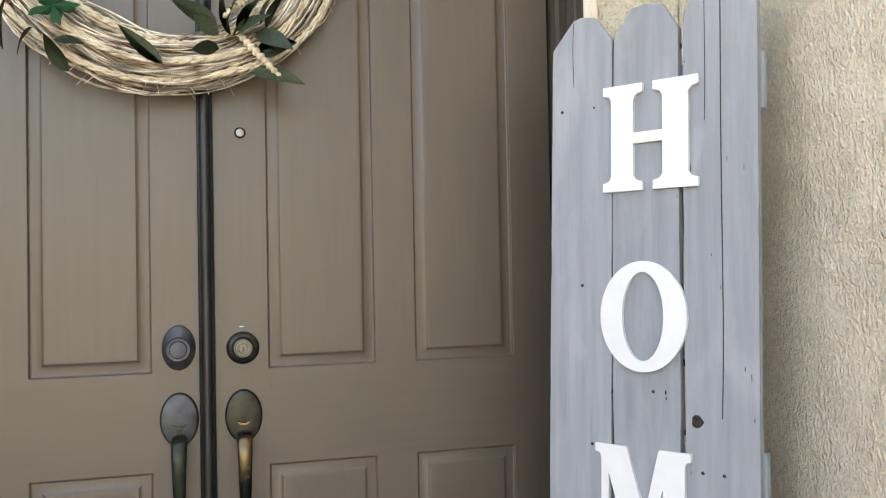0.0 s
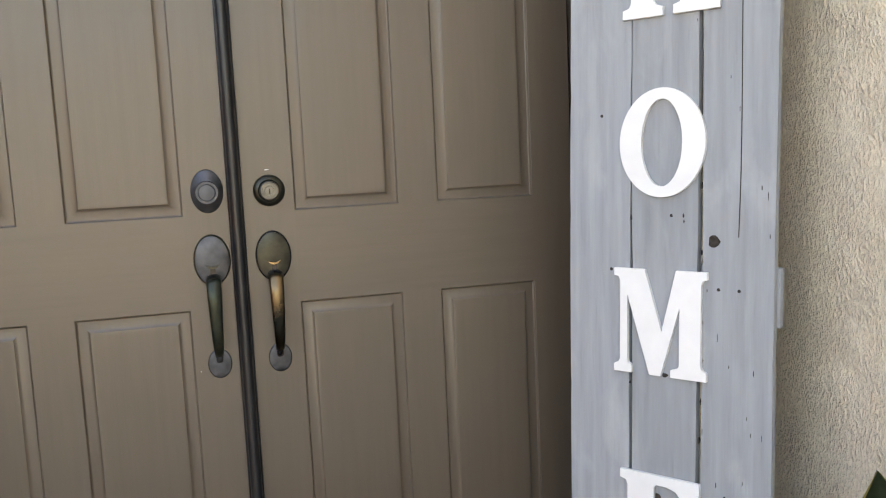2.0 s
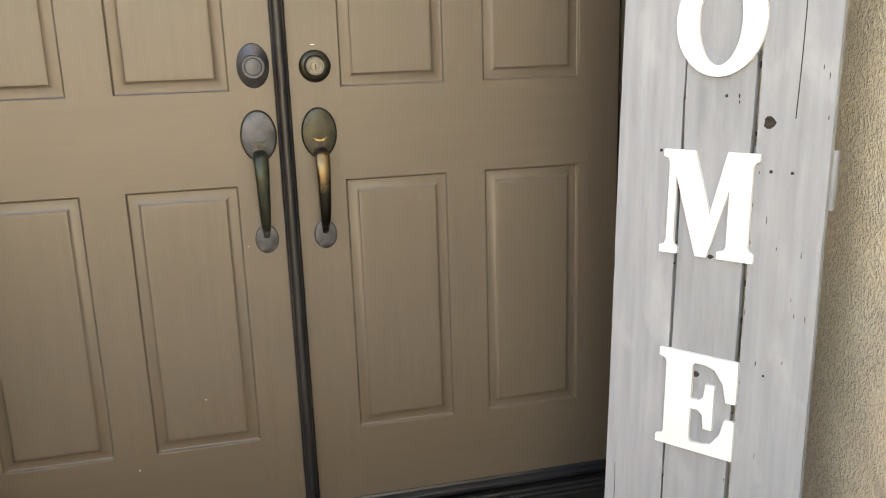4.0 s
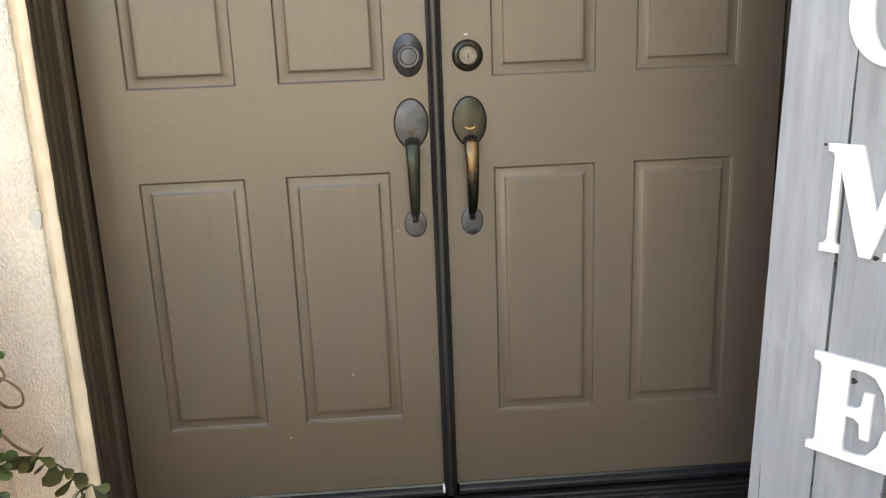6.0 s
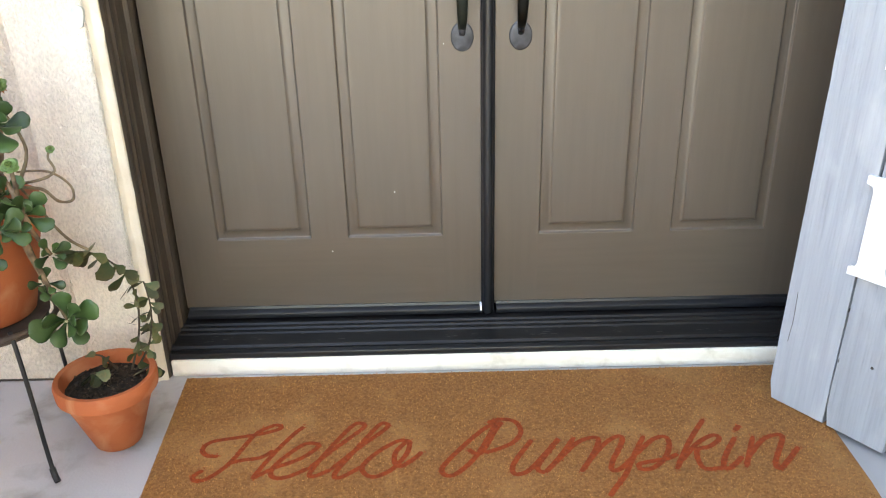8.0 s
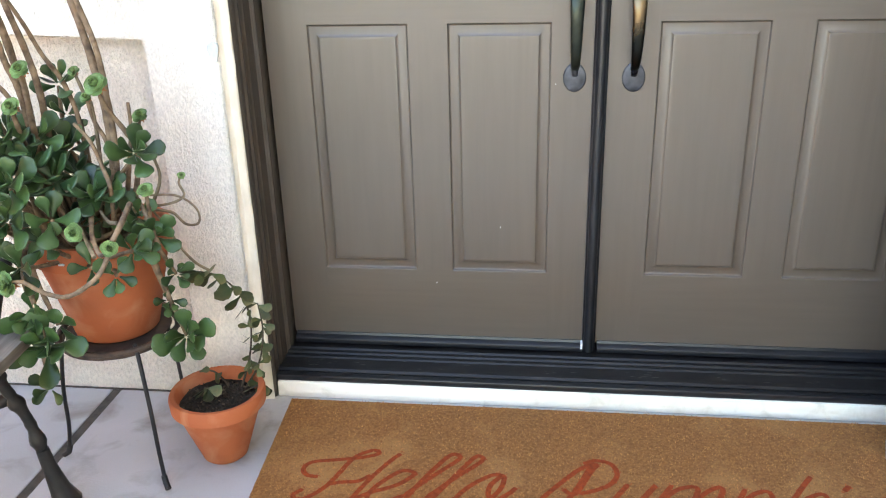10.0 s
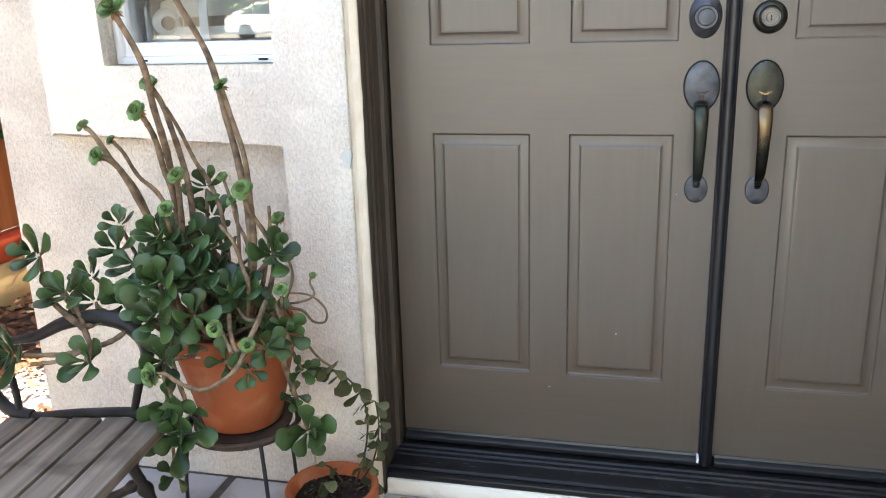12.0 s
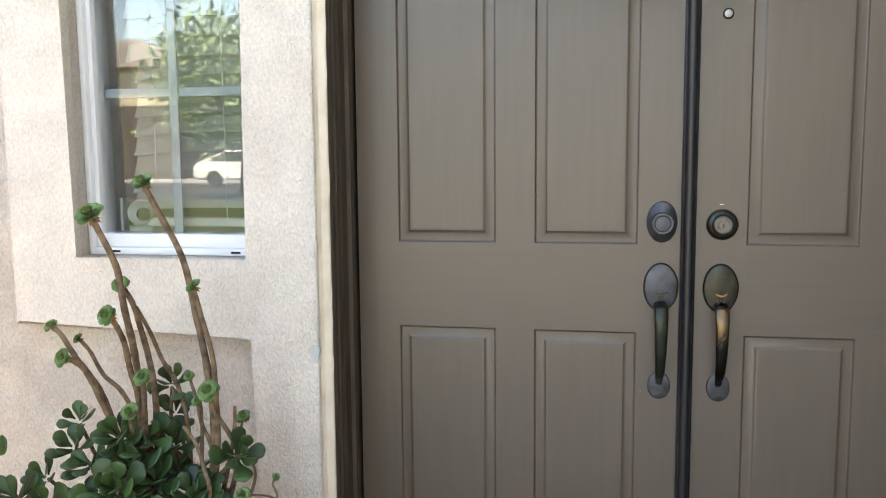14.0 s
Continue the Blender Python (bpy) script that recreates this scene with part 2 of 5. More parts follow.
M_GRIP = worn_grip_material()
M_NICKEL = material("grey cylinder metal", (0.16, 0.155, 0.145), (0.085, 0.082, 0.077), rough=0.35, scale=60, metal=0.9)
M_STRAW = material("pale straw vine", (0.72, 0.64, 0.53), (0.20, 0.145, 0.10), rough=0.85, scale=22, mix=(0.42, 0.68), island=0.65)
M_BRAID = material("braided straw", (0.74, 0.65, 0.49), (0.46, 0.37, 0.25), rough=0.8, scale=60, bump=0.4, bump_scale=200)
M_OLIVE = material("olive silk leaf", (0.044, 0.060, 0.031), (0.020, 0.031, 0.015), rough=0.45, scale=20, random_hue=0.3)
M_MAPLE = material("green silk leaf", (0.03, 0.15, 0.06), (0.02, 0.11, 0.045), rough=0.6, scale=20)
M_FENCE = material("orange stained redwood", (0.52, 0.185, 0.065), (0.34, 0.105, 0.035), rough=0.7, scale=4, stretch=(8, 8, 0.5), random_hue=0.12, bump=0.3, bump_scale=30)
M_KICK = material("red kickboard", (0.50, 0.075, 0.03), (0.40, 0.06, 0.025), rough=0.6, scale=6)
M_CURB = material("ochre low wall", (0.55, 0.40, 0.20), (0.45, 0.31, 0.15), rough=0.9, scale=8, bump=0.4)
M_LITTER = material("dry brown leaf litter", (0.24, 0.10, 0.055), (0.16, 0.09, 0.055), rough=0.9, scale=9, island=0.6)
M_TREE = material("dark tree leaf", (0.014, 0.042, 0.009), (0.035, 0.085, 0.016), rough=0.45, scale=4, island=0.5)
# leaf colour raised to carry the sunlight and haze of the reflection
M_STREET = material("haze-paled street leaf", (0.19, 0.26, 0.11), (0.27, 0.34, 0.18), rough=0.6, scale=2, island=0.4)
M_BARK = material("bark", (0.12, 0.085, 0.06), rough=0.9, scale=20, bump=0.6)
M_SNAKE = material("snake plant leaf", (0.008, 0.018, 0.006), (0.016, 0.032, 0.011), rough=0.4, scale=12, stretch=(1, 1, 6))
M_SNAKE_EDGE = material("yellow leaf margin", (0.26, 0.22, 0.07), rough=0.5, scale=10)
M_ROOF = material("brown roof tile", (0.25, 0.16, 0.12), (0.18, 0.12, 0.09), rough=0.9, scale=3)
M_FARCREAM = material("far cream stucco", (0.66, 0.60, 0.44), (0.60, 0.54, 0.40), rough=0.9, scale=1)
M_FARROOF = material("pale far roof tile", (0.44, 0.40, 0.36), (0.36, 0.32, 0.28), rough=0.9, scale=3)
M_FARWALL = material("darkened far wall stucco", (0.13, 0.115, 0.095), rough=0.9, scale=1)
M_CAR = material("white car paint", (0.82, 0.82, 0.83), rough=0.2, scale=1, coat=0.5)
M_TYRE = material("tyre rubber", (0.02, 0.02, 0.02), rough=0.9, scale=20)
M_DARKGLASS = material("dark glass", (0.02, 0.025, 0.03), rough=0.08, scale=1)
M_LAWN = material("lawn", (0.040, 0.058, 0.022), (0.065, 0.075, 0.032), rough=0.95, scale=4)


def glass_material():
    m = bpy.data.materials.new("window glass")
    m.use_nodes = True
    b = m.node_tree.nodes["Principled BSDF"]
    b.inputs["Base Color"].default_value = (0.98, 1.0, 0.99, 1)
    b.inputs["Roughness"].default_value = 0.0
    b.inputs["IOR"].default_value = 1.6
    b.inputs["Transmission Weight"].default_value = 1.0
    return m


M_GLASS = glass_material()


# ---- mesh helpers ----
def world_of(ob):
    m = ob.matrix_basis.copy()
    if ob.parent:
        m = world_of(ob.parent) @ ob.matrix_parent_inverse @ m
    return m


def mesh_of(name, bm, mat, sharp=38):
    me = bpy.data.meshes.new(name)
    bmesh.ops.recalc_face_normals(bm, faces=bm.faces)
    bm.to_mesh(me)
    bm.free()
    for p in me.polygons:
        p.use_smooth = True
    me.set_sharp_from_angle(angle=radians(sharp))
    for one in (mat if isinstance(mat, (list, tuple)) else [mat]):
        me.materials.append(one)
    return me


def put(name, me, parent=None, m=None, label=""):
    """Links a mesh as one object; with a parent, m is its pose in the world."""
    ob = new(name, me)
    if parent:
        ob.parent = parent
        ob.matrix_parent_inverse = world_of(parent).inverted()
    if m is not None:
        ob.matrix_basis = m
    if label:
        ob["label"] = label
    return ob


def part(name, bm, mat, parent, label="", m=None, sharp=38):
    return put(name, mesh_of(name, bm, mat, sharp), parent, m, label)


def thing(name, at, label, category, group="", kind="", m=None):
    ob = new(name)
    ob.empty_display_size = 0.1
    ob.matrix_basis = m if m is not None else Matrix.Translation(at)
    return tagged(ob, label, category, group, kind)


def solid(name, bm, mat, label, category, kind="structure", sharp=38):
    return tagged(put(name, mesh_of(name, bm, mat, sharp)), label, category, "", kind)


def box(bm, x0, x1, y0, y1, z0, z1, bevel=0.0, seg=2):
    v = [bm.verts.new(p) for p in ((x0, y0, z0), (x1, y0, z0), (x1, y1, z0), (x0, y1, z0), (x0, y0, z1), (x1, y0, z1), (x1, y1, z1), (x0, y1, z1))]
    f = [bm.faces.new([v[i] for i in q]) for q in ((0, 3, 2, 1), (4, 5, 6, 7), (0, 1, 5, 4), (1, 2, 6, 5), (2, 3, 7, 6), (3, 0, 4, 7))]
    if bevel:
        bmesh.ops.bevel(bm, geom=list({e for a in f for e in a.edges}), offset=bevel, segments=seg, profile=0.5, affect="EDGES")
    return bm


def prism(bm, pts, axis, a, b, bevel=0.0):
    """A closed outline of two coordinates, drawn out along the third axis (0, 1 or 2) from a to b."""
    def at(p, h):
        c = list(p)
        c.insert(axis, h)
        return bm.verts.new(c)
    lo, hi = [at(p, a) for p in pts], [at(p, b) for p in pts]
    n = len(pts)
    faces = [bm.faces.new(lo), bm.faces.new(hi[::-1])] + [bm.faces.new((lo[i], hi[i], hi[(i + 1) % n], lo[(i + 1) % n])) for i in range(n)]
    if bevel:
        bmesh.ops.bevel(bm, geom=list(faces[1].edges), offset=bevel, segments=1, affect="EDGES")
    return bm


def smooth_path(pts, n=6, closed=False):
    """A Catmull-Rom line through the points."""
    p = [Vector(q) for q in pts]
    out = []
    last = len(p) if closed else len(p) - 1
    for i in range(last):
        if closed:
            a, b, c, d = (p[(i + k) % len(p)] for k in (-1, 0, 1, 2))
        else:
            a, b, c, d = p[max(i - 1, 0)], p[i], p[i + 1], p[min(i + 2, len(p) - 1)]
        for k in range(n):
            t = k / n
            out.append(0.5 * (2 * b + (c - a) * t + (2 * a - 5 * b + 4 * c - d) * t * t + (3 * b - a - 3 * c + d) * t ** 3))
    if not closed:
        out.append(p[-1])
    return out


def tube(bm, pts, radius, seg=8, closed=False, squash=1.0, bumpy=0.0, rng=None):
    """A round rod along the points; radius is a number or a function of 0..1."""
    pts = [Vector(p) for p in pts]
    rings, n = [], len(pts)
    side = None
    for i, p in enumerate(pts):
        q0 = pts[i - 1] if (i or closed) else p
        q1 = pts[(i + 1) % n] if (i < n - 1 or closed) else p
        d = (q1 - q0).normalized()
        if side is None:
            side = d.orthogonal().normalized()
        side = (side - d * side.dot(d)).normalized()
        up = d.cross(side)
        r = radius(i / max(n - 1, 1)) if callable(radius) else radius
        if bumpy and rng:
            r *= 1 + rng.uniform(-bumpy, bumpy)
        rings.append([bm.verts.new(p + r * (math.cos(2 * math.pi * k / seg) * side + squash * math.sin(2 * math.pi * k / seg) * up)) for k in range(seg)])
    for i in range(n if closed else n - 1):
        a, b = rings[i], rings[(i + 1) % n]
        for k in range(seg):
            bm.faces.new((a[k], a[(k + 1) % seg], b[(k + 1) % seg], b[k]))
    if not closed:
        bm.faces.new(rings[0][::-1])
        bm.faces.new(rings[-1])
    return bm


def lathe(bm, profile, centre, seg=40):
    """A turned form: (radius, height) pairs round an upright axis; a closed loop of pairs gives it thickness."""
    cx, cy, cz = centre
    rings = [[bm.verts.new((cx + r * math.cos(2 * math.pi * k / seg), cy + r * math.sin(2 * math.pi * k / seg), cz + z)) for k in range(seg)] for r, z in profile]
    for a, b in zip(rings, rings[1:]):
        for k in range(seg):
            bm.faces.new((a[k], a[(k + 1) % seg], b[(k + 1) % seg], b[k]))
    bm.faces.new(rings[0][::-1])
    bm.faces.new(rings[-1])
    return bm


def dome(bm, cx, cz, rx, rz, y, profile, seg=36):
    """An oval plate on the door: (share of the radius, depth in front of y) pairs."""
    rings = [[bm.verts.new((cx + rx * s * math.cos(2 * math.pi * k / seg), y - d, cz + rz * s * math.sin(2 * math.pi * k / seg))) for k in range(seg)] for s, d in profile]
    for a, b in zip(rings, rings[1:]):
        for k in range(seg):
            bm.faces.new((a[k], a[(k + 1) % seg], b[(k + 1) % seg], b[k]))
    bm.faces.new(rings[0])
    bm.faces.new(rings[-1][::-1])
    return bm


def B():
    return bmesh.new()


# ---- structure ----
bm = B()
box(bm, -400, 400, -400, 400, -0.5, -0.03)
solid("ground", bm, M_DRIVE, "pale concrete and ground reaching far away", "ground")
bm = B()
box(bm, -60, 60, -33.0, -20.0, -0.029, -0.02)
solid("road", bm, M_ASPHALT, "dark asphalt road along the front", "road")
# lawn is unseen, added to darken the lower reflection in the window
bm = B()
box(bm, -60, -5.2, -19.4, -7.0, -0.029, -0.012)
solid("lawn", bm, M_LAWN, "unseen green lawn strip, added to darken the window's lower reflection", "lawn")
bm = B()
box(bm, -2.20, -1.801, -3.0, 0.35, -0.029, -0.010, 0.003)
solid("pavement", bm, M_PATH, "pale sunlit concrete side path", "path")
bm = B()
box(bm, -1.119, 0.95, -2.5, -0.14, -0.15, 0.0, 0.004, 2)
box(bm, -1.80, -1.141, -2.5, -0.14, -0.15, 0.0, 0.004, 2)
solid("floor", bm, M_CONCRETE, "pale grey stained concrete porch slab", "floor")
bm = B()
box(bm, -1.1409, -1.1191, -2.5, -0.165, -0.14, -0.0025)
part("joint_strip", bm, M_JOINT, bpy.data.objects["floor"], "dark dirty joint between slabs")
bm = B()
box(bm, -1.62, -0.906, -0.1695, -0.1635, 0.0, 0.003, 0.001, 1)
part("joint_strip", bm, M_JOINT, bpy.data.objects["floor"], "dark dirt line along the wall")

WIN = (-1.322, -0.907, 0.995, 2.05)
# walls run unseen up to 6.3 m, a height chosen to shade the ground
bm = B()
box(bm, -1.62, -0.744, -0.163, 0.04, 0.0, WIN[2] - 0.0005)
box(bm, -1.62, WIN[0], -0.163, 0.04, WIN[2] - 0.0005, 6.3)
box(bm, WIN[1], -0.744, -0.163, 0.04, WIN[2] - 0.0005, 6.3)
box(bm, WIN[0], WIN[1], -0.163, 0.04, WIN[3], 6.3)
wall_left = solid("wall_left", bm, M_STUCCO, "cream dash-coat stucco wall beside the doors", "wall")
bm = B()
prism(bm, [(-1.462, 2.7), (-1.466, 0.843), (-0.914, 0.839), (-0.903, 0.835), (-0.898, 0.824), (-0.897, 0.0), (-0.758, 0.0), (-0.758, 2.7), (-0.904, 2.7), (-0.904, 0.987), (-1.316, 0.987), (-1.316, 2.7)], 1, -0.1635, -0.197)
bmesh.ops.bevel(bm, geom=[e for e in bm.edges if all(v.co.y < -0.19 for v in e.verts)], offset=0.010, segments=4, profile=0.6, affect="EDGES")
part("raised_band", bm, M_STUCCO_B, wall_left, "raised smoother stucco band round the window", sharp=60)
bm = B()
box(bm, -1.62, -1.42, 0.04, 7.0, -0.1, 6.3)
solid("wall_side", bm, M_STUCCO, "cream stucco side wall of the house", "wall")
bm = B()
box(bm, -0.744, 0.742, -0.160, 0.04, 2.09, 6.3)
solid("wall_above_doors", bm, M_STUCCO, "cream stucco wall above the doors, raised unseen to shade the porch", "wall")
bm = B()
box(bm, 0.744, 0.950, -0.180, 0.04, 0.0, 6.3, 0.006, 2)
solid("wall_right", bm, M_STUCCO_R, "cream stucco strip beside the doors", "wall")
# only the near end is known; the added length blocks sky from the right
bm = B()
box(bm, 0.952, 1.20, -7.0, 0.04, 0.0, 6.3, 0.012, 3)
solid("wall_return", bm, M_STUCCO_R, "beige dash-coat stucco wall beside the porch, lengthened unseen to block sky", "wall")
# unseen backing, added so no light leaks through the door gaps
bm = B()
box(bm, -0.76, 0.76, 0.06, 0.16, 0.0, 6.3)
solid("wall_inner", bm, M_ROOM, "unseen backing wall added to stop light leaking past the doors", "wall")
bm = B()
box(bm, -1.80, 1.30, -0.60, -0.165, 6.30, 6.40)
solid("ceiling", bm, M_CEIL, "plain cream underside of the eaves", "ceiling")
bm = B()
box(bm, -1.62, 1.2, -0.16, 7.0, 6.3, 6.5)
box(bm, 1.0, 1.2, 0.04, 7.0, -0.1, 6.3)
solid("house_shell", bm, M_ROOF, "unseen roof slab and far wall closing the house, set high for shade", "roof")
# uneven corner bead between stucco and jamb
rng = random.Random(4)
for sx, name in ((1, "trim"), (-1, "trim")):
    bm = B()
    zs = [0.0] + [0.03 * k + rng.uniform(-0.008, 0.008) for k in range(1, 88)]
    rows = []
    for z in zs:
        w = rng.uniform(-0.0018, 0.0018)
        outline = [(-0.7578, -0.165), (-0.7578, -0.190 + w), (-0.7525, -0.1805), (-0.749, -0.1795 + 0.4 * w), (-0.737, -0.1785), (-0.7345 + w * 0.7, -0.176), (-0.7350, -0.1736), (-0.7438, -0.1736), (-0.7438, -0.165)]
        rows.append([bm.verts.new((sx * x, y, z)) for x, y in outline])
    for a, b in zip(rows, rows[1:]):
        for k in range(9):
            bm.faces.new((a[k], a[(k + 1) % 9], b[(k + 1) % 9], b[k]))
    if sx > 0:
        part(name, bm, M_SMOOTH, wall_left, "cream plaster bead with a rough painted edge", sharp=50)
    else:
        part(name, bm, M_SMOOTH, bpy.data.objects["wall_right"], "cream plaster bead with a rough painted edge", sharp=50)
# grey filler spot on the bead
bm = B()
pts = [(-0.767 + 0.010 * math.cos(a) * (1 + 0.25 * math.sin(3 * a)), 0.803 + 0.024 * math.sin(a) * (1 + 0.2 * math.cos(2 * a))) for a in [k * 0.393 for k in range(16)]]
prism(bm, pts, 1, -0.192, -0.2005)
part("filler_patch", bm, M_PATCH, wall_left, "small grey filler patch")

# ---- door frame, sill ----
frame_thing = thing("door_frame", (0, -0.1, 0), "dark brown painted timber frame round double doors", "door frame", kind="structure")
PLAN = [(-0.7435, -0.172), (-0.735, -0.173), (-0.7315, -0.166), (-0.7325, -0.154), (-0.7375, -0.150), (-0.7360, -0.138), (-0.7320, -0.134), (-0.7330, -0.122), (-0.7385, -0.118),
        (-0.7370, -0.104), (-0.7335, -0.098), (-0.7385, -0.090), (-0.7385, -0.046), (-0.7300, -0.043), (-0.7290, -0.020), (-0.7335, -0.014), (-0.7340, 0.040), (-0.7435, 0.040)]
for s in (1, -1):
    bm = B()
    prism(bm, [(s * x, y) for x, y in PLAN], 2, 0.001, 2.09)
    part("jamb", bm, M_JAMB, frame_thing, sharp=25)
bm = B()
box(bm, -0.734, 0.734, -0.172, 0.04, 2.056, 2.089, 0.004)
part("head", bm, M_JAMB, frame_thing)
sill = thing("door_sill", (0, -0.08, 0), "scuffed black ridged threshold under the doors", "threshold", kind="structure")
bm = B()
prism(bm, [(0.04, 0.042), (0.04, 0.060), (-0.030, 0.060), (-0.034, 0.0635), (-0.040, 0.0635), (-0.044, 0.0600), (-0.052, 0.0600), (-0.055, 0.0630), (-0.060, 0.0630), (-0.064, 0.0595),
           (-0.072, 0.0595), (-0.075, 0.0620), (-0.080, 0.0620), (-0.084, 0.0590), (-0.118, 0.0570), (-0.122, 0.0610), (-0.134, 0.0610), (-0.140, 0.0570), (-0.141, 0.042)], 0, -0.731, 0.731)
part("tread", bm, M_SILL, sill, sharp=25)
bm = B()
box(bm, -0.731, 0.731, -0.160, -0.1412, 0.040, 0.0555, 0.003)
part("nosing", bm, M_BLACK, sill)
bm = B()
box(bm, -0.7285, 0.7285, -0.166, 0.0, 0.0, 0.0398, 0.003)
part("riser", bm, M_RISER, sill, "cream painted riser under the sill")
rng = random.Random(9)
bm = B()
for k in range(34):
    x, y, a, ln = rng.uniform(-0.68, 0.68), rng.uniform(-0.115, -0.086), rng.uniform(-0.4, 0.4), rng.uniform(0.004, 0.016)
    z = 0.0594 + (y + 0.084) * 0.06
    dx, dy = ln * math.cos(a), ln * math.sin(a) * 0.4
    bm.faces.new([bm.verts.new(p) for p in ((x, y, z), (x + dx, y + dy, z), (x + dx, y + dy + 0.0009, z + 0.0002), (x, y + 0.0009, z + 0.0002))])
part("scratches", bm, M_SCRATCH, sill, "pale scratches and crumbs")

# ---- double doors ----
PZ = [(0.260, 0.828), (1.018, 1.86)]
DOOR_Z0, DOOR_Z1 = 0.086, 2.052


def door_panel(x0, x1, z0, z1, parent):
    """A raised panel pressed into the skin: a sharp outer edge, a hollow moulding and a level field."""
    bm = B()
    prof = [(0.0, 0.0), (0.0010, 0.0004), (0.0030, 0.0056), (0.0050, 0.0066), (0.0095, 0.0065), (0.0150, 0.0057), (0.0200, 0.0045), (0.0238, 0.0031), (0.0262, 0.0014), (0.0272, 0.0002), (0.0280, 0.0), (0.034, 0.0)]
    rings = []
    for i, d in prof:
        rings.append([bm.verts.new(p) for p in ((x0 + i, d, z0 + i), (x1 - i, d, z0 + i), (x1 - i, d, z1 - i), (x0 + i, d, z1 - i))])
    for a, b in zip(rings, rings[1:]):
        for k in range(4):
            bm.faces.new((a[k], a[(k + 1) % 4], b[(k + 1) % 4], b[k]))
    bm.faces.new(rings[-1])
    part("panel", bm, M_DOOR_V, parent, sharp=24)


def door_leaf(name, s, label):
    """One leaf: s is -1 for the fixed leaf and 1 for the opening one."""
    door = thing(name, (s * 0.365, 0.02, DOOR_Z0), label, "door", "double doors", "structure")
    def strip(nm, xa, xb, za, zb, mat):
        bm = B()
        xa, xb = sorted((s * xa, s * xb))
        box(bm, xa, xb, 0.0, 0.044, za, zb)
        part(nm, bm, mat, door)
    strip("stile", 0.004, 0.110, DOOR_Z0, DOOR_Z1, M_DOOR_V)
    strip("stile", 0.634, 0.727, DOOR_Z0, DOOR_Z1, M_DOOR_V)
    for za, zb in ((DOOR_Z0, PZ[0][0]), (PZ[0][1], PZ[1][0]), (PZ[1][1], DOOR_Z1)):
        strip("rail", 0.110, 0.634, za, zb, M_DOOR_H)
    for za, zb in PZ:
        strip("mullion", 0.330, 0.414, za, zb, M_DOOR_V)
        for xa, xb in ((0.110, 0.330), (0.414, 0.634)):
            xa, xb = sorted((s * xa, s * xb))
            door_panel(xa, xb, za, zb, door)
    xa, xb = (-0.722, -0.022) if s < 0 else (0.013, 0.727)
    bm = B()
    prism(bm, [(0.0, 0.063), (-0.012, 0.062), (-0.019, 0.065), (-0.0215, 0.071), (-0.020, 0.077), (-0.014, 0.081), (-0.005, 0.082), (-0.003, 0.088), (-0.0005, 0.088)], 0, xa, xb)
    part("sweep", bm, M_BLACK, door, "rounded black weather sweep", sharp=40)
    if s < 0:
        bm = B()
        arc = [(-0.0075 + 0.0118 * math.cos(q), -0.010 - 0.0145 * math.sin(q)) for q in [math.pi * (1 - k / 14) for k in range(15)]]
        prism(bm, [(-0.0230, -0.0005), (-0.0225, -0.0075), (-0.0205, -0.0095)] + arc + [(0.0055, -0.0095), (0.0080, -0.0075), (0.0085, -0.0005)], 2, 0.066, DOOR_Z1)
        part("astragal", bm, M_BLACK, door, "tall black rounded meeting strip", sharp=30)
        bm = B()
        box(bm, -0.0265, -0.0215, -0.024, -0.004, 0.074, 0.089, 0.001)
        part("weather_plug", bm, M_WHITE, door, "small white corner plug")
    return door


def strap(bm, cx, line, size, seg=14):
    """A flat, rounded bar that bends in the upright plane x = cx: size gives half its width and half its depth."""
    pts = smooth_path([(cx, y, z) for y, z in line], 6)
    rings = []
    for i, p in enumerate(pts):
        d = (pts[min(i + 1, len(pts) - 1)] - pts[max(i - 1, 0)]).normalized()
        out = Vector((1, 0, 0)).cross(d)
        w, h = size(i / (len(pts) - 1))
        rings.append([bm.verts.new(p + Vector((w * math.cos(q), 0, 0)) + out * (h * math.sin(q))) for q in [2 * math.pi * k / seg for k in range(seg)]])
    for a, b in zip(rings, rings[1:]):
        for k in range(seg):
            bm.faces.new((a[k], a[(k + 1) % seg], b[(k + 1) % seg], b[k]))
    bm.faces.new(rings[0][::-1])
    bm.faces.new(rings[-1])
    return bm


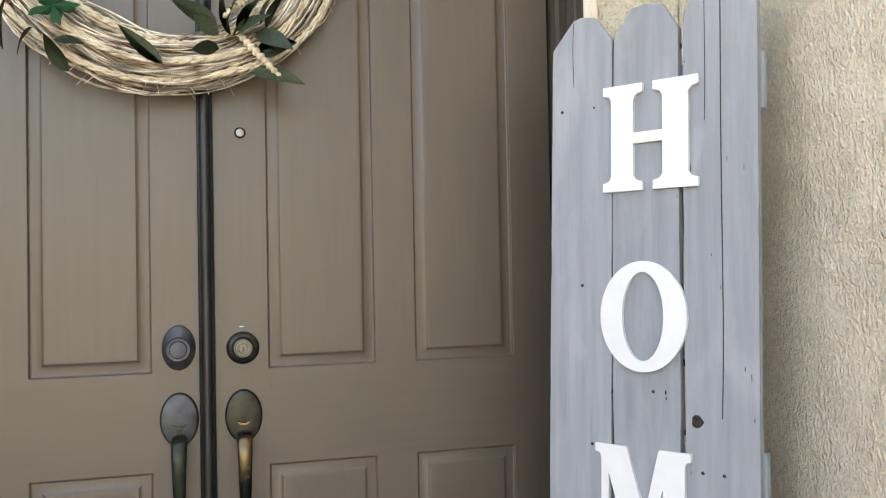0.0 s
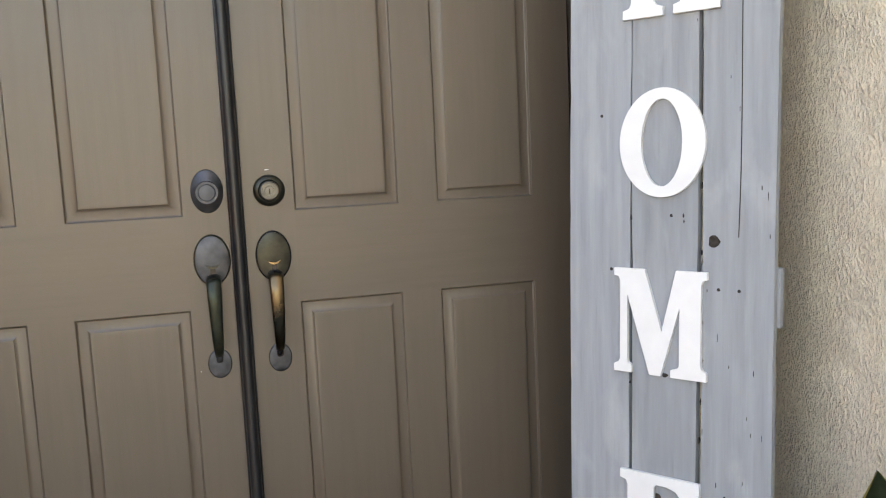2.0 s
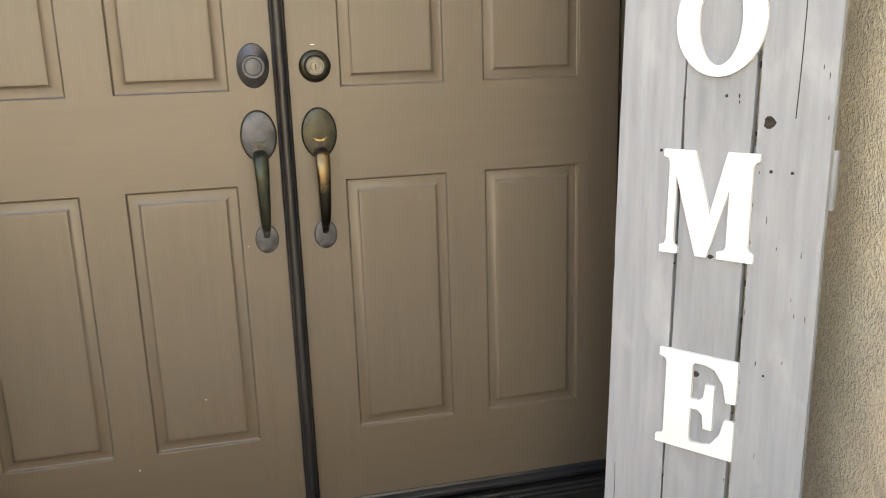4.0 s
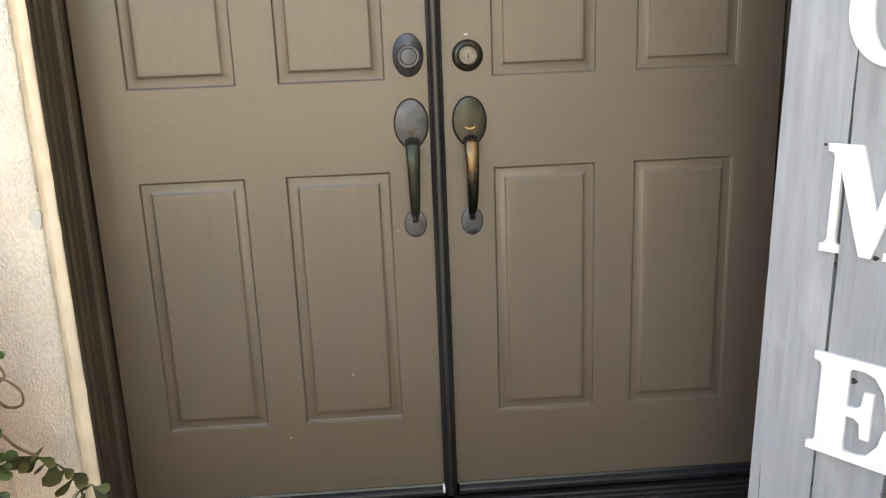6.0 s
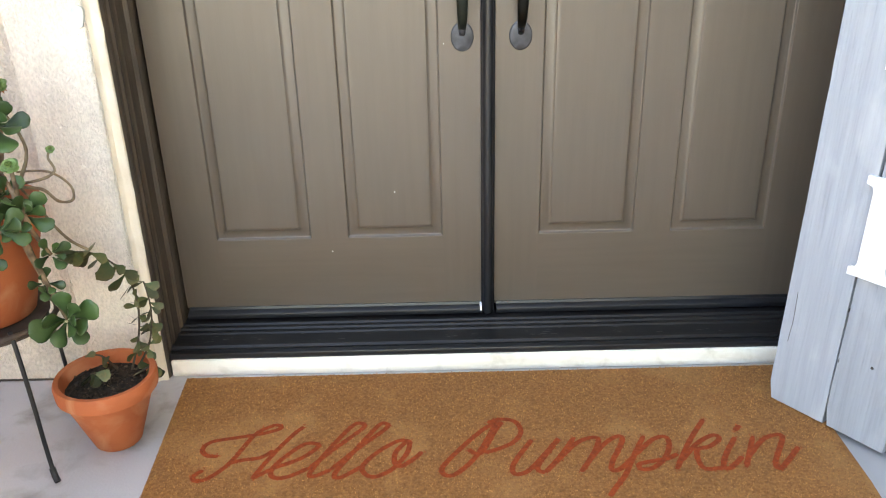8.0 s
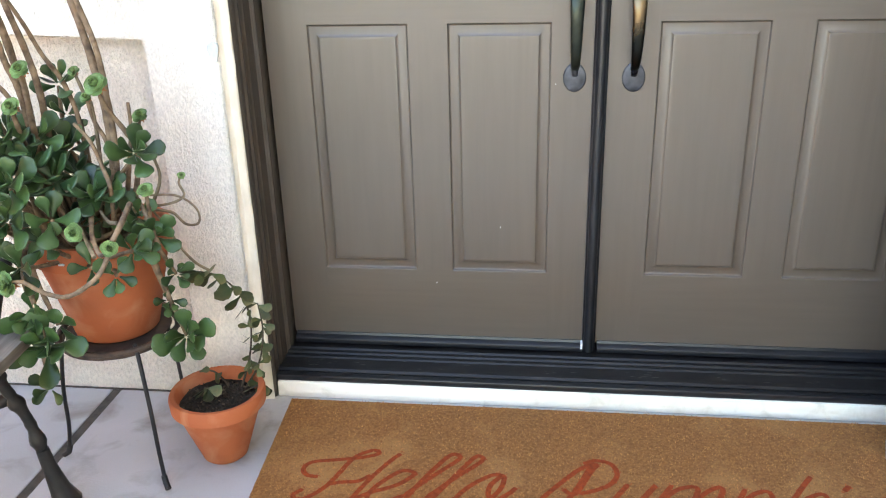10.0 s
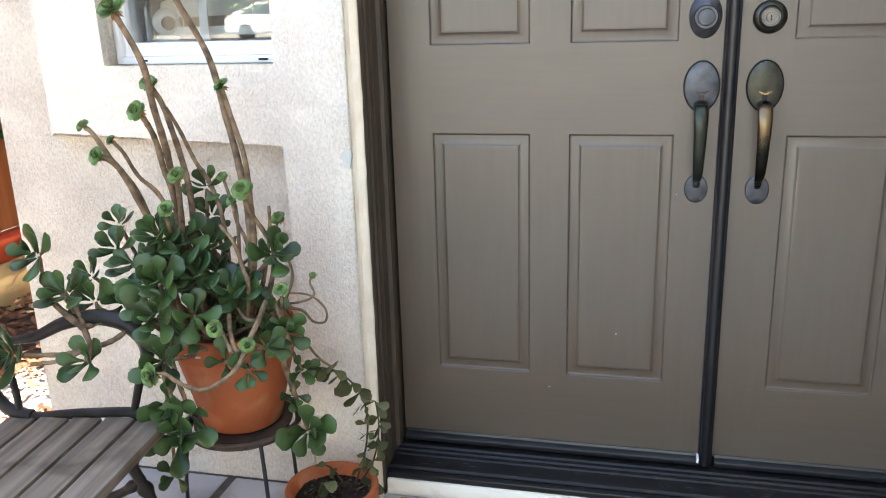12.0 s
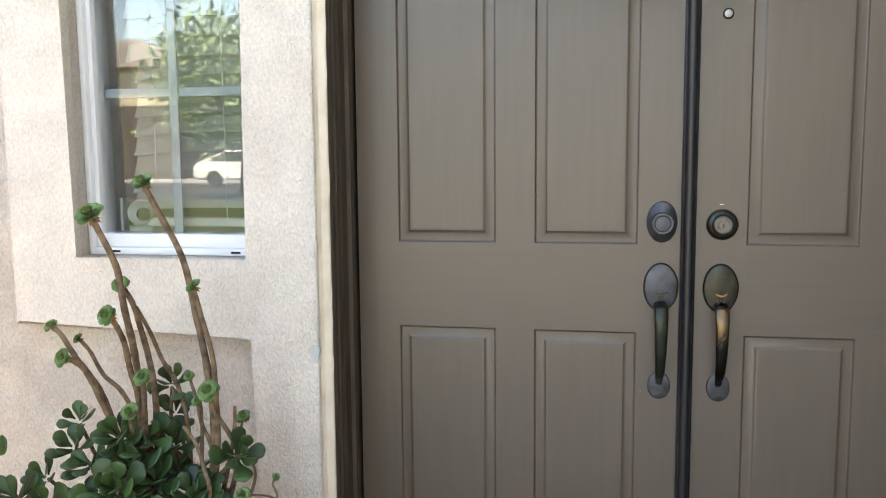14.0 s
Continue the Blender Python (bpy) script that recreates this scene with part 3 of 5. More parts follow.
def hardware(door, s):
    """Deadbolt and grip handle of one leaf."""
    cx = s * 0.061
    if s < 0:
        bm = dome(B(), cx, 1.067, 0.0318, 0.0440, 0.0, [(1.0, 0.0), (1.0, 0.002), (0.93, 0.006), (0.6, 0.010), (0.56, 0.012), (0.0001, 0.012)])
        bolt = part("deadbolt", bm, M_PEWTER, door, "dull pewter oval deadbolt plate", sharp=50)
        bm = dome(B(), cx, 1.065, 0.0235, 0.0235, -0.011, [(1.0, 0.0), (1.0, 0.012), (0.93, 0.016), (0.72, 0.016), (0.66, 0.020), (0.3, 0.021), (0.0001, 0.021)])
        part("cap", bm, M_PEWTER, bolt, "round blank cap", sharp=40)
        # pewter plate gets a darker rim: its shaded side put into the colour
        face, dark = M_PEWTER, M_BRONZE
    else:
        bm = dome(B(), cx, 1.062, 0.0322, 0.0322, 0.0, [(1.0, 0.0), (1.0, 0.004), (0.92, 0.010), (0.70, 0.013), (0.66, 0.012), (0.0001, 0.012)])
        bolt = part("deadbolt", bm, M_BRONZE, door, "dark bronze deadbolt ring", sharp=50)
        bm = dome(B(), cx, 1.062, 0.0195, 0.0195, -0.0115, [(1.0, 0.0), (1.0, 0.005), (0.9, 0.007), (0.78, 0.007), (0.74, 0.005), (0.5, 0.005), (0.46, 0.008), (0.0001, 0.008)])
        cyl = part("cylinder", bm, M_NICKEL, bolt, "grey key cylinder", sharp=40)
        bm = B()
        box(bm, cx - 0.0013, cx + 0.0013, -0.0203, -0.0193, 1.056, 1.066)
        part("keyway", bm, M_LENS, bolt, "dark keyhole")
        face, dark = M_BRONZE, M_LENS
    bm = dome(B(), cx, 0.928, 0.0332, 0.0490, -0.0095, [(1.0, 0.0), (1.0, 0.0006), (0.92, 0.0020), (0.5, 0.0034), (0.0001, 0.0038)])
    handle = part("door_handle", bm, face, door, "tarnished oval handle plate", sharp=35)
    rim = dome(B(), cx, 0.928, 0.0365, 0.0522, 0.0, [(1.0, 0.0), (1.0, 0.0045), (0.965, 0.0085), (0.93, 0.0096), (0.0001, 0.0096)])
    part("plate_rim", rim, dark, handle, "dark thick plate edge", sharp=60)
    bm = B()
    prism(bm, [(cx - 0.0135, 0.9200), (cx - 0.0085, 0.9138), (cx, 0.9115), (cx + 0.0085, 0.9138), (cx + 0.0135, 0.9200), (cx + 0.0085, 0.9176), (cx, 0.9158), (cx - 0.0085, 0.9176)], 1, -0.012, -0.0205)
    part("thumb_latch", bm, M_BRASS if s > 0 else M_BRONZE, handle, "curved worn thumb latch")
    bm = B()
    box(bm, cx - 0.0052, cx + 0.0052, -0.0145, -0.0110, 0.8990, 0.9110)
    part("slot", bm, M_LENS, handle, "dark slot below the latch")
    bm = strap(B(), cx, [(-0.008, 0.8925), (-0.020, 0.8915), (-0.030, 0.8885)], lambda u: (0.0150 - 0.002 * u, 0.0085))
    part("collar", bm, dark if s > 0 else M_BRONZE, handle, "dark neck of the grip", sharp=60)
    bm = strap(B(), cx, [(-0.026, 0.890), (-0.038, 0.884), (-0.0475, 0.866), (-0.0505, 0.838), (-0.047, 0.796), (-0.038, 0.762), (-0.026, 0.743), (-0.010, 0.731)],
               lambda u: (0.0148 - 0.0020 * u - 0.0070 * max(0.0, u - 0.30), 0.0064 - 0.0014 * u))
    part("grip", bm, M_GRIP if s > 0 else M_VERDE, handle, "flat curved grip, worn bright at the top" if s > 0 else "flat curved dark green-bronze grip", sharp=60)
    bm = dome(B(), cx, 0.714, 0.0240, 0.0305, 0.0, [(1.0, 0.0), (1.0, 0.003), (0.92, 0.0052), (0.5, 0.007), (0.0001, 0.0075)])
    foot = part("foot_plate", bm, M_PEWTER, handle, "small oval foot plate", sharp=35)
    bm = strap(B(), cx, [(-0.016, 0.7335), (-0.013, 0.7255), (-0.006, 0.7200)], lambda u: (0.0068, 0.0045))
    part("tail", bm, dark if s > 0 else M_PEWTER, foot, "rounded end of the grip", sharp=60)


d1 = door_leaf("door_1", -1, "taupe panelled door leaf with black meeting strip, closed")
hardware(d1, -1)
d2 = door_leaf("door_2", 1, "taupe panelled door leaf with worn bronze handle, closed")
hardware(d2, 1)
bm = dome(B(), 0.061, 1.491, 0.0110, 0.0110, 0.0, [(1.0, 0.0), (1.0, 0.003), (0.8, 0.005), (0.72, 0.0035), (0.3, 0.0045), (0.0001, 0.0048)], 20)
peep = part("peephole", bm, M_BRONZE, d2, "small round metal peephole")
bm = dome(B(), 0.061, 1.491, 0.0088, 0.0088, -0.0036, [(1.0, 0.0), (0.9, 0.002), (0.5, 0.003), (0.0001, 0.0032)], 18)
part("lens", bm, M_CHROME, peep, "bright glass bead")

for door, x, z, w, h in ((d2, 0.059, 1.1042, 0.004, 0.0008), (d1, -0.217, 0.372, 0.0008, 0.0016), (d1, -0.368, 0.228, 0.0014, 0.0008), (d2, 0.085, 0.905, 0.0009, 0.0007), (d1, -0.100, 0.700, 0.0008, 0.0008)):
    bm = B()
    box(bm, x - w, x + w, -0.0006, 0.0004, z - h, z + h)
    part("paint_chip", bm, M_WHITE, door, "small pale paint chip")

# ---- window ----
win = thing("window_1", (-1.115, -0.1, 0.995), "white vinyl window with blinds behind the glass", "window", kind="structure")
WX0, WX1, WZ0, WZ1, WY = -1.3215, -0.9075, 0.9955, 2.0495, -0.126


def bar(name, x0, x1, z0, z1, y0, y1, mat, label="", bev=0.003):
    bm = B()
    box(bm, x0, x1, y0, y1, z0, z1, bev)
    return part(name, bm, mat, win, label)


bar("window_frame", WX0, WX0 + 0.014, WZ0, WZ1, WY, -0.03, M_VINYL)
bar("window_frame", WX1 - 0.012, WX1, WZ0, WZ1, WY, -0.03, M_VINYL)
bar("window_frame", WX0 + 0.014, WX1 - 0.012, WZ0, WZ0 + 0.016, WY, -0.03, M_VINYL)
bar("window_frame", WX0 + 0.014, WX1 - 0.012, WZ1 - 0.03, WZ1, WY, -0.03, M_VINYL)
bar("sash", WX0 + 0.0142, WX0 + 0.026, WZ0 + 0.0162, WZ1 - 0.031, WY + 0.012, -0.05, M_VINYL)
bar("sash", WX1 - 0.034, WX1 - 0.0122, WZ0 + 0.0162, WZ1 - 0.031, WY + 0.012, -0.05, M_VINYL)
bar("sash", WX0 + 0.0262, WX1 - 0.0342, WZ0 + 0.0162, WZ0 + 0.046, WY + 0.012, -0.05, M_VINYL)
for x in (-1.255, -0.968):
    bar("weep_hole", x - 0.011, x + 0.011, 1.001, 1.0055, WY - 0.0006, WY + 0.004, M_LENS, "dark weep slot", 0)
bar("pane", WX0 + 0.025, WX1 - 0.033, WZ0 + 0.045, WZ1 - 0.03, -0.096, -0.092, M_GLASS, "clear reflecting pane", 0).visible_shadow = False
bar("pane", WX0 + 0.025, WX1 - 0.033, WZ0 + 0.045, WZ1 - 0.03, -0.066, -0.062, M_GLASS, "clear inner pane", 0).visible_shadow = False
bar("muntin", -1.133, -1.112, WZ0 + 0.047, WZ1 - 0.032, -0.082, -0.076, M_MUNTIN, "flat pale bar behind the glass", 0.001)
bar("muntin", WX0 + 0.027, WX1 - 0.036, 1.345, 1.365, -0.0755, -0.0700, M_MUNTIN, "flat pale bar behind the glass", 0.001)
bm = B()
box(bm, -1.42, -0.75, 1.50, 1.55, 0.6, 2.4)
box(bm, -1.42, -1.40, 0.041, 1.5, 0.6, 2.4)
box(bm, -0.77, -0.75, 0.041, 1.5, 0.6, 2.4)
box(bm, -1.40, -0.77, 0.041, 1.5, 0.6, 0.7)
box(bm, -1.40, -0.77, 0.041, 1.5, 2.3, 2.4)
solid("room", bm, M_ROOM, "dim room behind the window", "room")
blind = thing("window_blind", (-1.1, 0.0, 1.05), "ivory slatted blind with bent slat ends, closed", "blind")
rng = random.Random(2)
for k in range(23):
    z = 1.118 + 0.043 * k
    bm = B()
    lift = 0.035 if k < 8 else 0.0
    n = 8
    rows = []
    for i in range(n + 1):
        u = i / n
        x = -1.268 + lift * (0.2 + 0.14 * k) * 0.6 + (0.345 - lift * 0.2) * u
        sag = (0.010 * math.exp(-u * 7) * rng.uniform(0.6, 1.4)) if k < 9 else 0
        tilt = radians(66 + rng.uniform(-2, 2))
        rows.append([bm.verts.new((x, -0.02 + w * 0.025 * math.cos(tilt) + 0.002 * (1 - w * w), z - sag + w * 0.025 * math.sin(tilt))) for w in (-1, -0.5, 0, 0.5, 1)])
    for a, b in zip(rows, rows[1:]):
        for i in range(4):
            bm.faces.new((a[i], a[i + 1], b[i + 1], b[i]))
    bmesh.ops.solidify(bm, geom=bm.faces[:], thickness=0.002)
    part("slat", bm, M_BLIND, blind)
bm = B()
box(bm, -1.262, -0.935, -0.035, 0.005, 1.052, 1.072, 0.004)
part("bottom_rail", bm, M_BLIND, blind)
bm = B()
tube(bm, [(-1.02, -0.048, 1.06), (-1.02, -0.048, 2.0)], 0.0012, 5)
part("cord", bm, M_BLIND, blind)
bm = B()
tube(bm, [(-1.19, -0.048, 1.06), (-1.19, -0.048, 2.0)], 0.0012, 5)
part("cord", bm, M_BLIND, blind)
bar("window_board", -1.40, -0.77, 1.018, 1.0405, -0.049, 0.12, M_VINYL)
cam_dev = thing("security_camera", (-1.243, -0.032, 1.041), "small round white security camera on the window board", "camera")
bm = lathe(B(), [(0.024, 0.0), (0.026, 0.003), (0.026, 0.010), (0.020, 0.014)], (-1.243, -0.032, 1.041), 28)
part("base", bm, M_CAMW, cam_dev)
bm = B()
bmesh.ops.create_uvsphere(bm, u_segments=28, v_segments=16, radius=0.031, matrix=Matrix.Translation((-1.243, -0.030, 1.083)))
part("head", bm, M_CAMW, cam_dev)
bm = B()
d = Vector((0.62, -0.76, -0.06)).normalized()
c = Vector((-1.243, -0.030, 1.083))
tube(bm, [c + d * 0.024, c + d * 0.0325], 0.0155, 24)
part("lens", bm, M_LENS, cam_dev, "dark lens window")
bm = B()
box(bm, -1.288, -1.281, -0.046, -0.02, 1.041, 1.118, 0.002)
part("bracket", bm, M_CAMW, cam_dev, "thin white upright bracket")

# ---- doormat ----
mat_thing = thing("doormat", (-0.02, -0.45, 0.0), "brown coir doormat printed with rust-red script, lying before the doors", "doormat")
MX0, MX1, MY0, MY1 = -0.690, 0.655, -0.78, -0.187
bm = B()
prism(bm, [(MX0, MY1), (MX0 + 0.028, MY0), (MX1 - 0.03, MY0), (MX1 - 0.006, MY0 + 0.04), (MX1, MY0 + 0.2), (MX1, MY1)], 2, 0.0005, 0.011, 0.003)
part("mat_body", bm, M_COIR, mat_thing)
STROKES = []


def letter(*strokes):
    """Strokes of one script letter in millimetres from the start of the line and its base."""
    for s in strokes:
        STROKES.append([Vector((-0.57 + x / 1000, -0.53 + y / 1000, 0.0)) for x, y in s])


# Hello
letter([(16, 65), (-7, 68), (-20, 86), (-8, 110), (46, 123), (88, 133), (122, 148), (113, 160), (89, 147), (70, 121), (43, 45), (12, 2), (-10, -5), (-18, 7), (-4, 25)],
       [(169, 153), (150, 125), (119, 62), (94, -3)], [(38, 42), (67, 52), (99, 58), (120, 79)])
letter([(94, -3), (127, 24), (176, 52), (204, 83), (202, 96), (177, 95), (142, 53), (126, 17), (136, -2), (162, 1), (197, 24)])
letter([(197, 24), (246, 88), (289, 142), (287, 158), (268, 152), (230, 81), (201, 12), (209, 0), (238, 17)])
letter([(238, 17), (288, 83), (336, 140), (335, 156), (320, 150), (281, 76), (248, 8), (259, -5), (298, 26)])
letter([(383, 98), (362, 99), (323, 65), (298, 26), (305, 2), (325, -5), (355, 16), (381, 62), (383, 98), (360, 67), (358, 35), (371, 23), (394, 43), (410, 64)])
# Pumpkin
letter([(499, 67), (523, 56), (554, 123), (567, 150), (538, 136), (491, 80), (451, 21), (451, -3), (471, -5), (503, 30), (528, 75), (556, 145)],
       [(541, 150), (567, 162), (596, 153), (606, 122), (592, 91), (563, 70), (530, 56)])
letter([(625, 93), (589, 34), (579, 3), (590, -8), (618, 11), (678, 95), (635, 27), (627, 3), (640, -5)])
letter([(708, 97), (672, 38), (640, -5)], [(657, 16), (708, 77), (742, 95), (755, 86), (735, 41), (707, -5)], [(719, 16), (763, 74), (795, 98), (800, 82), (771, 25), (764, -2), (782, 2), (811, 33)])
letter([(845, 97), (811, 33), (787, -15), (762, -50), (747, -73)], [(816, 39), (860, 85), (886, 92), (888, 67), (871, 30), (843, 2), (819, -2), (818, 12), (839, 19), (875, 27), (897, 40)])
letter([(977, 146), (929, 76), (884, -5)], [(899, 19), (943, 70), (980, 94), (989, 82), (963, 59), (938, 51), (931, 18), (938, -5), (972, -3)])
letter([(1021, 86), (985, 30), (972, -3), (987, -2), (1017, 28)], [(1042, 123), (1027, 106)])
letter([(1057, 88), (1013, -4)], [(1022, 20), (1072, 76), (1104, 90), (1111, 78), (1073, 11), (1073, -9), (1094, 9), (1132, 52)])
inked, laid = [], 0
for s in STROKES:
    bm = B()
    path = smooth_path(s, 6)
    inked += path
    rows = []
    for i, p in enumerate(path):
        d = (path[min(i + 1, len(path) - 1)] - path[max(i - 1, 0)]).normalized()
        w = 0.0052 if i not in (0, len(path) - 1) else 0.003
        nrm = Vector((-d.y, d.x, 0)) * w
        laid += 1
        lift = Vector((0, 0, 0.0112 + 0.0000022 * laid))
        rows.append((bm.verts.new(p + nrm + lift), bm.verts.new(p - nrm + lift)))
    for a, b in zip(rows, rows[1:]):
        bm.faces.new((a[0], a[1], b[1], b[0]))
    part("script_stroke", bm, M_INK, mat_thing, "rust-red script stroke of the words Hello Pumpkin")
# coir tufts standing up all over the mat
nr = np.random.default_rng(5)
N = 90000
across, along = nr.random(N), nr.random(N)
left_edge = MX0 + 0.002 + 0.028 * (1 - along)
base = np.stack([left_edge + (MX1 - 0.012 - left_edge) * across, MY0 + 0.002 + (MY1 - MY0 - 0.004) * along, np.full(N, 0.0095)], 1)
line = np.array([(p.x, p.y) for p in inked])
near = np.zeros(N, bool)
for k in range(0, N, 3000):
    d2 = ((base[k:k + 3000, None, :2] - line[None]) ** 2).sum(-1).min(1)
    near[k:k + 3000] = d2 < (0.0062 + 0.0022 * nr.random(len(d2))) ** 2
ang, lean_a = nr.uniform(0, 2 * np.pi, N), nr.uniform(0, 2 * np.pi, N)
side = np.stack([np.cos(ang), np.sin(ang), 0 * ang], 1) * 0.0011
top = base + np.stack([np.cos(lean_a) * 0.0028, np.sin(lean_a) * 0.0028, 0.0025 + 0.003 * nr.random(N)], 1)
for flag, name, m_, lab in ((False, "coir_tufts", M_FIBRE, "short brown coir tufts"), (True, "printed_tufts", M_INKFIB, "rust-red printed coir tufts")):
    pick = near == flag
    v = np.stack([base[pick] - side[pick], base[pick] + side[pick], top[pick]], 1).reshape(-1, 3)
    me = bpy.data.meshes.new(name)
    me.from_pydata(v.tolist(), [], np.arange(len(v)).reshape(-1, 3).tolist())
    me.materials.append(m_)
    tagged(put(name, me, mat_thing, None, lab), kind="stuff")

# ---- picket sign ----
HEAD, LEAN = radians(-53.5), radians(2.9)
U = Vector((math.cos(HEAD), math.sin(HEAD), 0))
AWAY = Vector((-math.sin(HEAD), math.cos(HEAD), 0))
V = math.cos(LEAN) * Vector((0, 0, 1)) + math.sin(LEAN) * AWAY
NN = U.cross(V)
SIGN = Matrix(((U.x, V.x, NN.x, 0.563), (U.y, V.y, NN.y, -0.308), (U.z, V.z, NN.z, 0.013), (0, 0, 0, 1)))
sign = thing("picket_sign", None, "grey-stained fence picket sign with white wooden letters, leaning upright", "sign", m=SIGN)
rng = random.Random(12)


def picket(s0, s1, top, ear0, ear1, tilt0=0.0):
    """A dog-eared picket with worn, slightly wavy edges."""
    bm = B()
    left, right = [], []
    n = 44
    for k in range(n + 1):
        t = (top - 0.05) * k / n
        chip = 0.0035 * max(0, rng.gauss(0, 0.45)) if rng.random() < 0.3 else 0
        left.append((s0 + 0.0012 * math.sin(t * 5 + s0 * 90) + chip * 0.6, t))
        right.append((s1 + 0.0012 * math.sin(t * 4 + s1 * 70) - chip * 0.5, t))
    r0 = 0.004 + rng.random() * 0.01
    left[0] = (s0 + r0, 0.0)
    head = [(s0 + ear0, top), ((s0 + s1) / 2, top + 0.004), (s1 - ear1, top - 0.002)]
    outline = left + head + right[::-1]
    outline = [(a, b) for a, b in outline]
    prism(bm, outline, 2, -0.017, 0.0, 0.0016)
    part("picket", bm, M_GREY, sign, m=SIGN, sharp=30)


picket(0.0, 0.1222, 1.656, 0.044, 0.034)
picket(0.1262, 0.2472, 1.656, 0.034, 0.030)
picket(0.2562, 0.3780, 1.678, 0.030, 0.030)
for z0, z1, over in ((1.452, 1.545, 0.006), (0.80, 0.90, 0.004), (0.12, 0.21, 0.0)):
    bm = B()
    box(bm, 0.012, 0.378 + over, z0, z1, -0.037, -0.0175, 0.002)
    part("batten", bm, M_GREY, sign, m=SIGN)
for pts, r in (([(0.3195, 1.665), (0.3190, 1.40), (0.3205, 1.10), (0.318, 0.95)], 0.0009), ([(0.292, 1.67), (0.293, 1.52), (0.2915, 1.44)], 0.0006), ([(0.046, 1.653), (0.044, 1.60), (0.0465, 1.53)], 0.0006), ([(0.021, 0.25), (0.023, 0.19), (0.020, 0.14)], 0.0005)):
    bm = tube(B(), smooth_path([(a, b, 0.0002) for a, b in pts], 5), r, 5)
    part("crack", bm, M_KNOT, sign, "dark drying crack", m=SIGN)
bm = B()
spots = [(0.276, 0.942, 0.010, 0.011), (0.065, 1.165, 0.003, 0.003), (0.022, 1.487, 0.003, 0.003), (0.088, 1.487, 0.002, 0.002), (0.20, 0.985, 0.0028, 0.003), (0.222, 0.985, 0.0015, 0.004), (0.223, 0.975, 0.0012, 0.003), (0.19, 0.70, 0.006, 0.004),
         (0.178, 0.475, 0.006, 0.006), (0.085, 0.885, 0.003, 0.003), (0.30, 0.50, 0.0025, 0.0025), (0.19, 0.16, 0.003, 0.003), (0.22, 0.175, 0.003, 0.003), (0.285, 0.86, 0.003, 0.003), (0.32, 0.86, 0.003, 0.003)]
for k in range(20):
    spots.append((rng.uniform(0.262, 0.372), rng.uniform(0.15, 1.6), rng.uniform(0.0004, 0.0009), rng.uniform(0.002, 0.008)))
for k in range(26):
    edge = rng.choice((0.124, 0.1245, 0.2475, 0.2572))
    spots.append((edge + rng.uniform(-0.004, 0.004), rng.uniform(0.1, 1.6), rng.uniform(0.0004, 0.0012), rng.uniform(0.002, 0.007)))
for a, b, ra, rb in spots:
    ph = rng.random() * 6
    prism(bm, [(a + ra * (1 + 0.2 * math.sin(3 * q + ph)) * math.cos(q), b + rb * math.sin(q)) for q in [k * 0.628 for k in range(10)]], 2, -0.004, 0.0004)
tagged(part("knots", bm, M_KNOT, sign, "knots, nail holes and pits", m=SIGN), kind="stuff")


def sign_letter(name, outlines, s, t, w, h, k=1.0):
    """A sawn letter: outlines in hundredths of its width and height; the second outline is a hole."""
    bm = B()
    conv = [[(s + w * x / 100, t + h * y / 100) for x, y in o] for o in outlines]
    if len(conv) == 1:
        prism(bm, conv[0], 2, 0.0006, 0.0086)
    else:
        a, b = conv
        n = len(a)
        rings = [[bm.verts.new((x, y, z)) for x, y in o] for o, z in ((a, 0.0006), (a, 0.0086), (b, 0.0086), (b, 0.0006))]
        for i in range(4):
            p, q = rings[i], rings[(i + 1) % 4]
            for j in range(n):
                bm.faces.new((p[j], p[(j + 1) % n], q[(j + 1) % n], q[j]))
    edges = [e for e in bm.edges if all(v.co.z > 0.008 for v in e.verts) and len(e.link_faces) == 2 and e.calc_face_angle(0) > 0.5]
    bmesh.ops.bevel(bm, geom=edges, offset=0.0008, segments=2, affect="EDGES")
    part(name, bm, M_WHITE, sign, "white painted wooden letter", m=SIGN, sharp=40)


sign_letter("letter_h", [[(0, 0), (43, 0), (43, 8), (36, 10), (33, 14), (33, 44), (64, 44), (64, 14), (61, 10), (54, 8), (54, 0), (100, 0), (100, 8), (93, 10), (90, 14), (90, 86), (93, 90), (100, 92), (100, 100),
                          (54, 100), (54, 92), (61, 90), (64, 86), (64, 54), (33, 54), (33, 86), (36, 90), (43, 92), (43, 100), (0, 100), (0, 92), (7, 90), (9, 86), (9, 14), (7, 10), (0, 8)]], 0.110, 1.330, 0.174, 0.188)
oval = [k * 2 * math.pi / 48 for k in range(48)]
sign_letter("letter_o", [[(50 + 50 * math.cos(a), 50 + 50 * math.sin(a)) for a in oval], [(50 + 24 * math.cos(a), 50 + 40 * math.sin(a)) for a in oval]], 0.105, 1.017, 0.158, 0.190)
sign_letter("letter_m", [[(0, 0), (20, 0), (20, 7), (16, 9), (15, 13), (15, 75), (40, 0), (52, 0), (72, 66), (72, 12), (70, 9), (63, 7), (63, 0), (100, 0), (100, 8), (96, 10), (94, 14), (94, 88), (96, 92), (100, 93), (100, 100),
                          (68, 100), (53, 42), (34, 100), (0, 100), (0, 93), (5, 92), (7, 88), (7, 13), (5, 9), (0, 7)]], 0.095, 0.699, 0.173, 0.190)
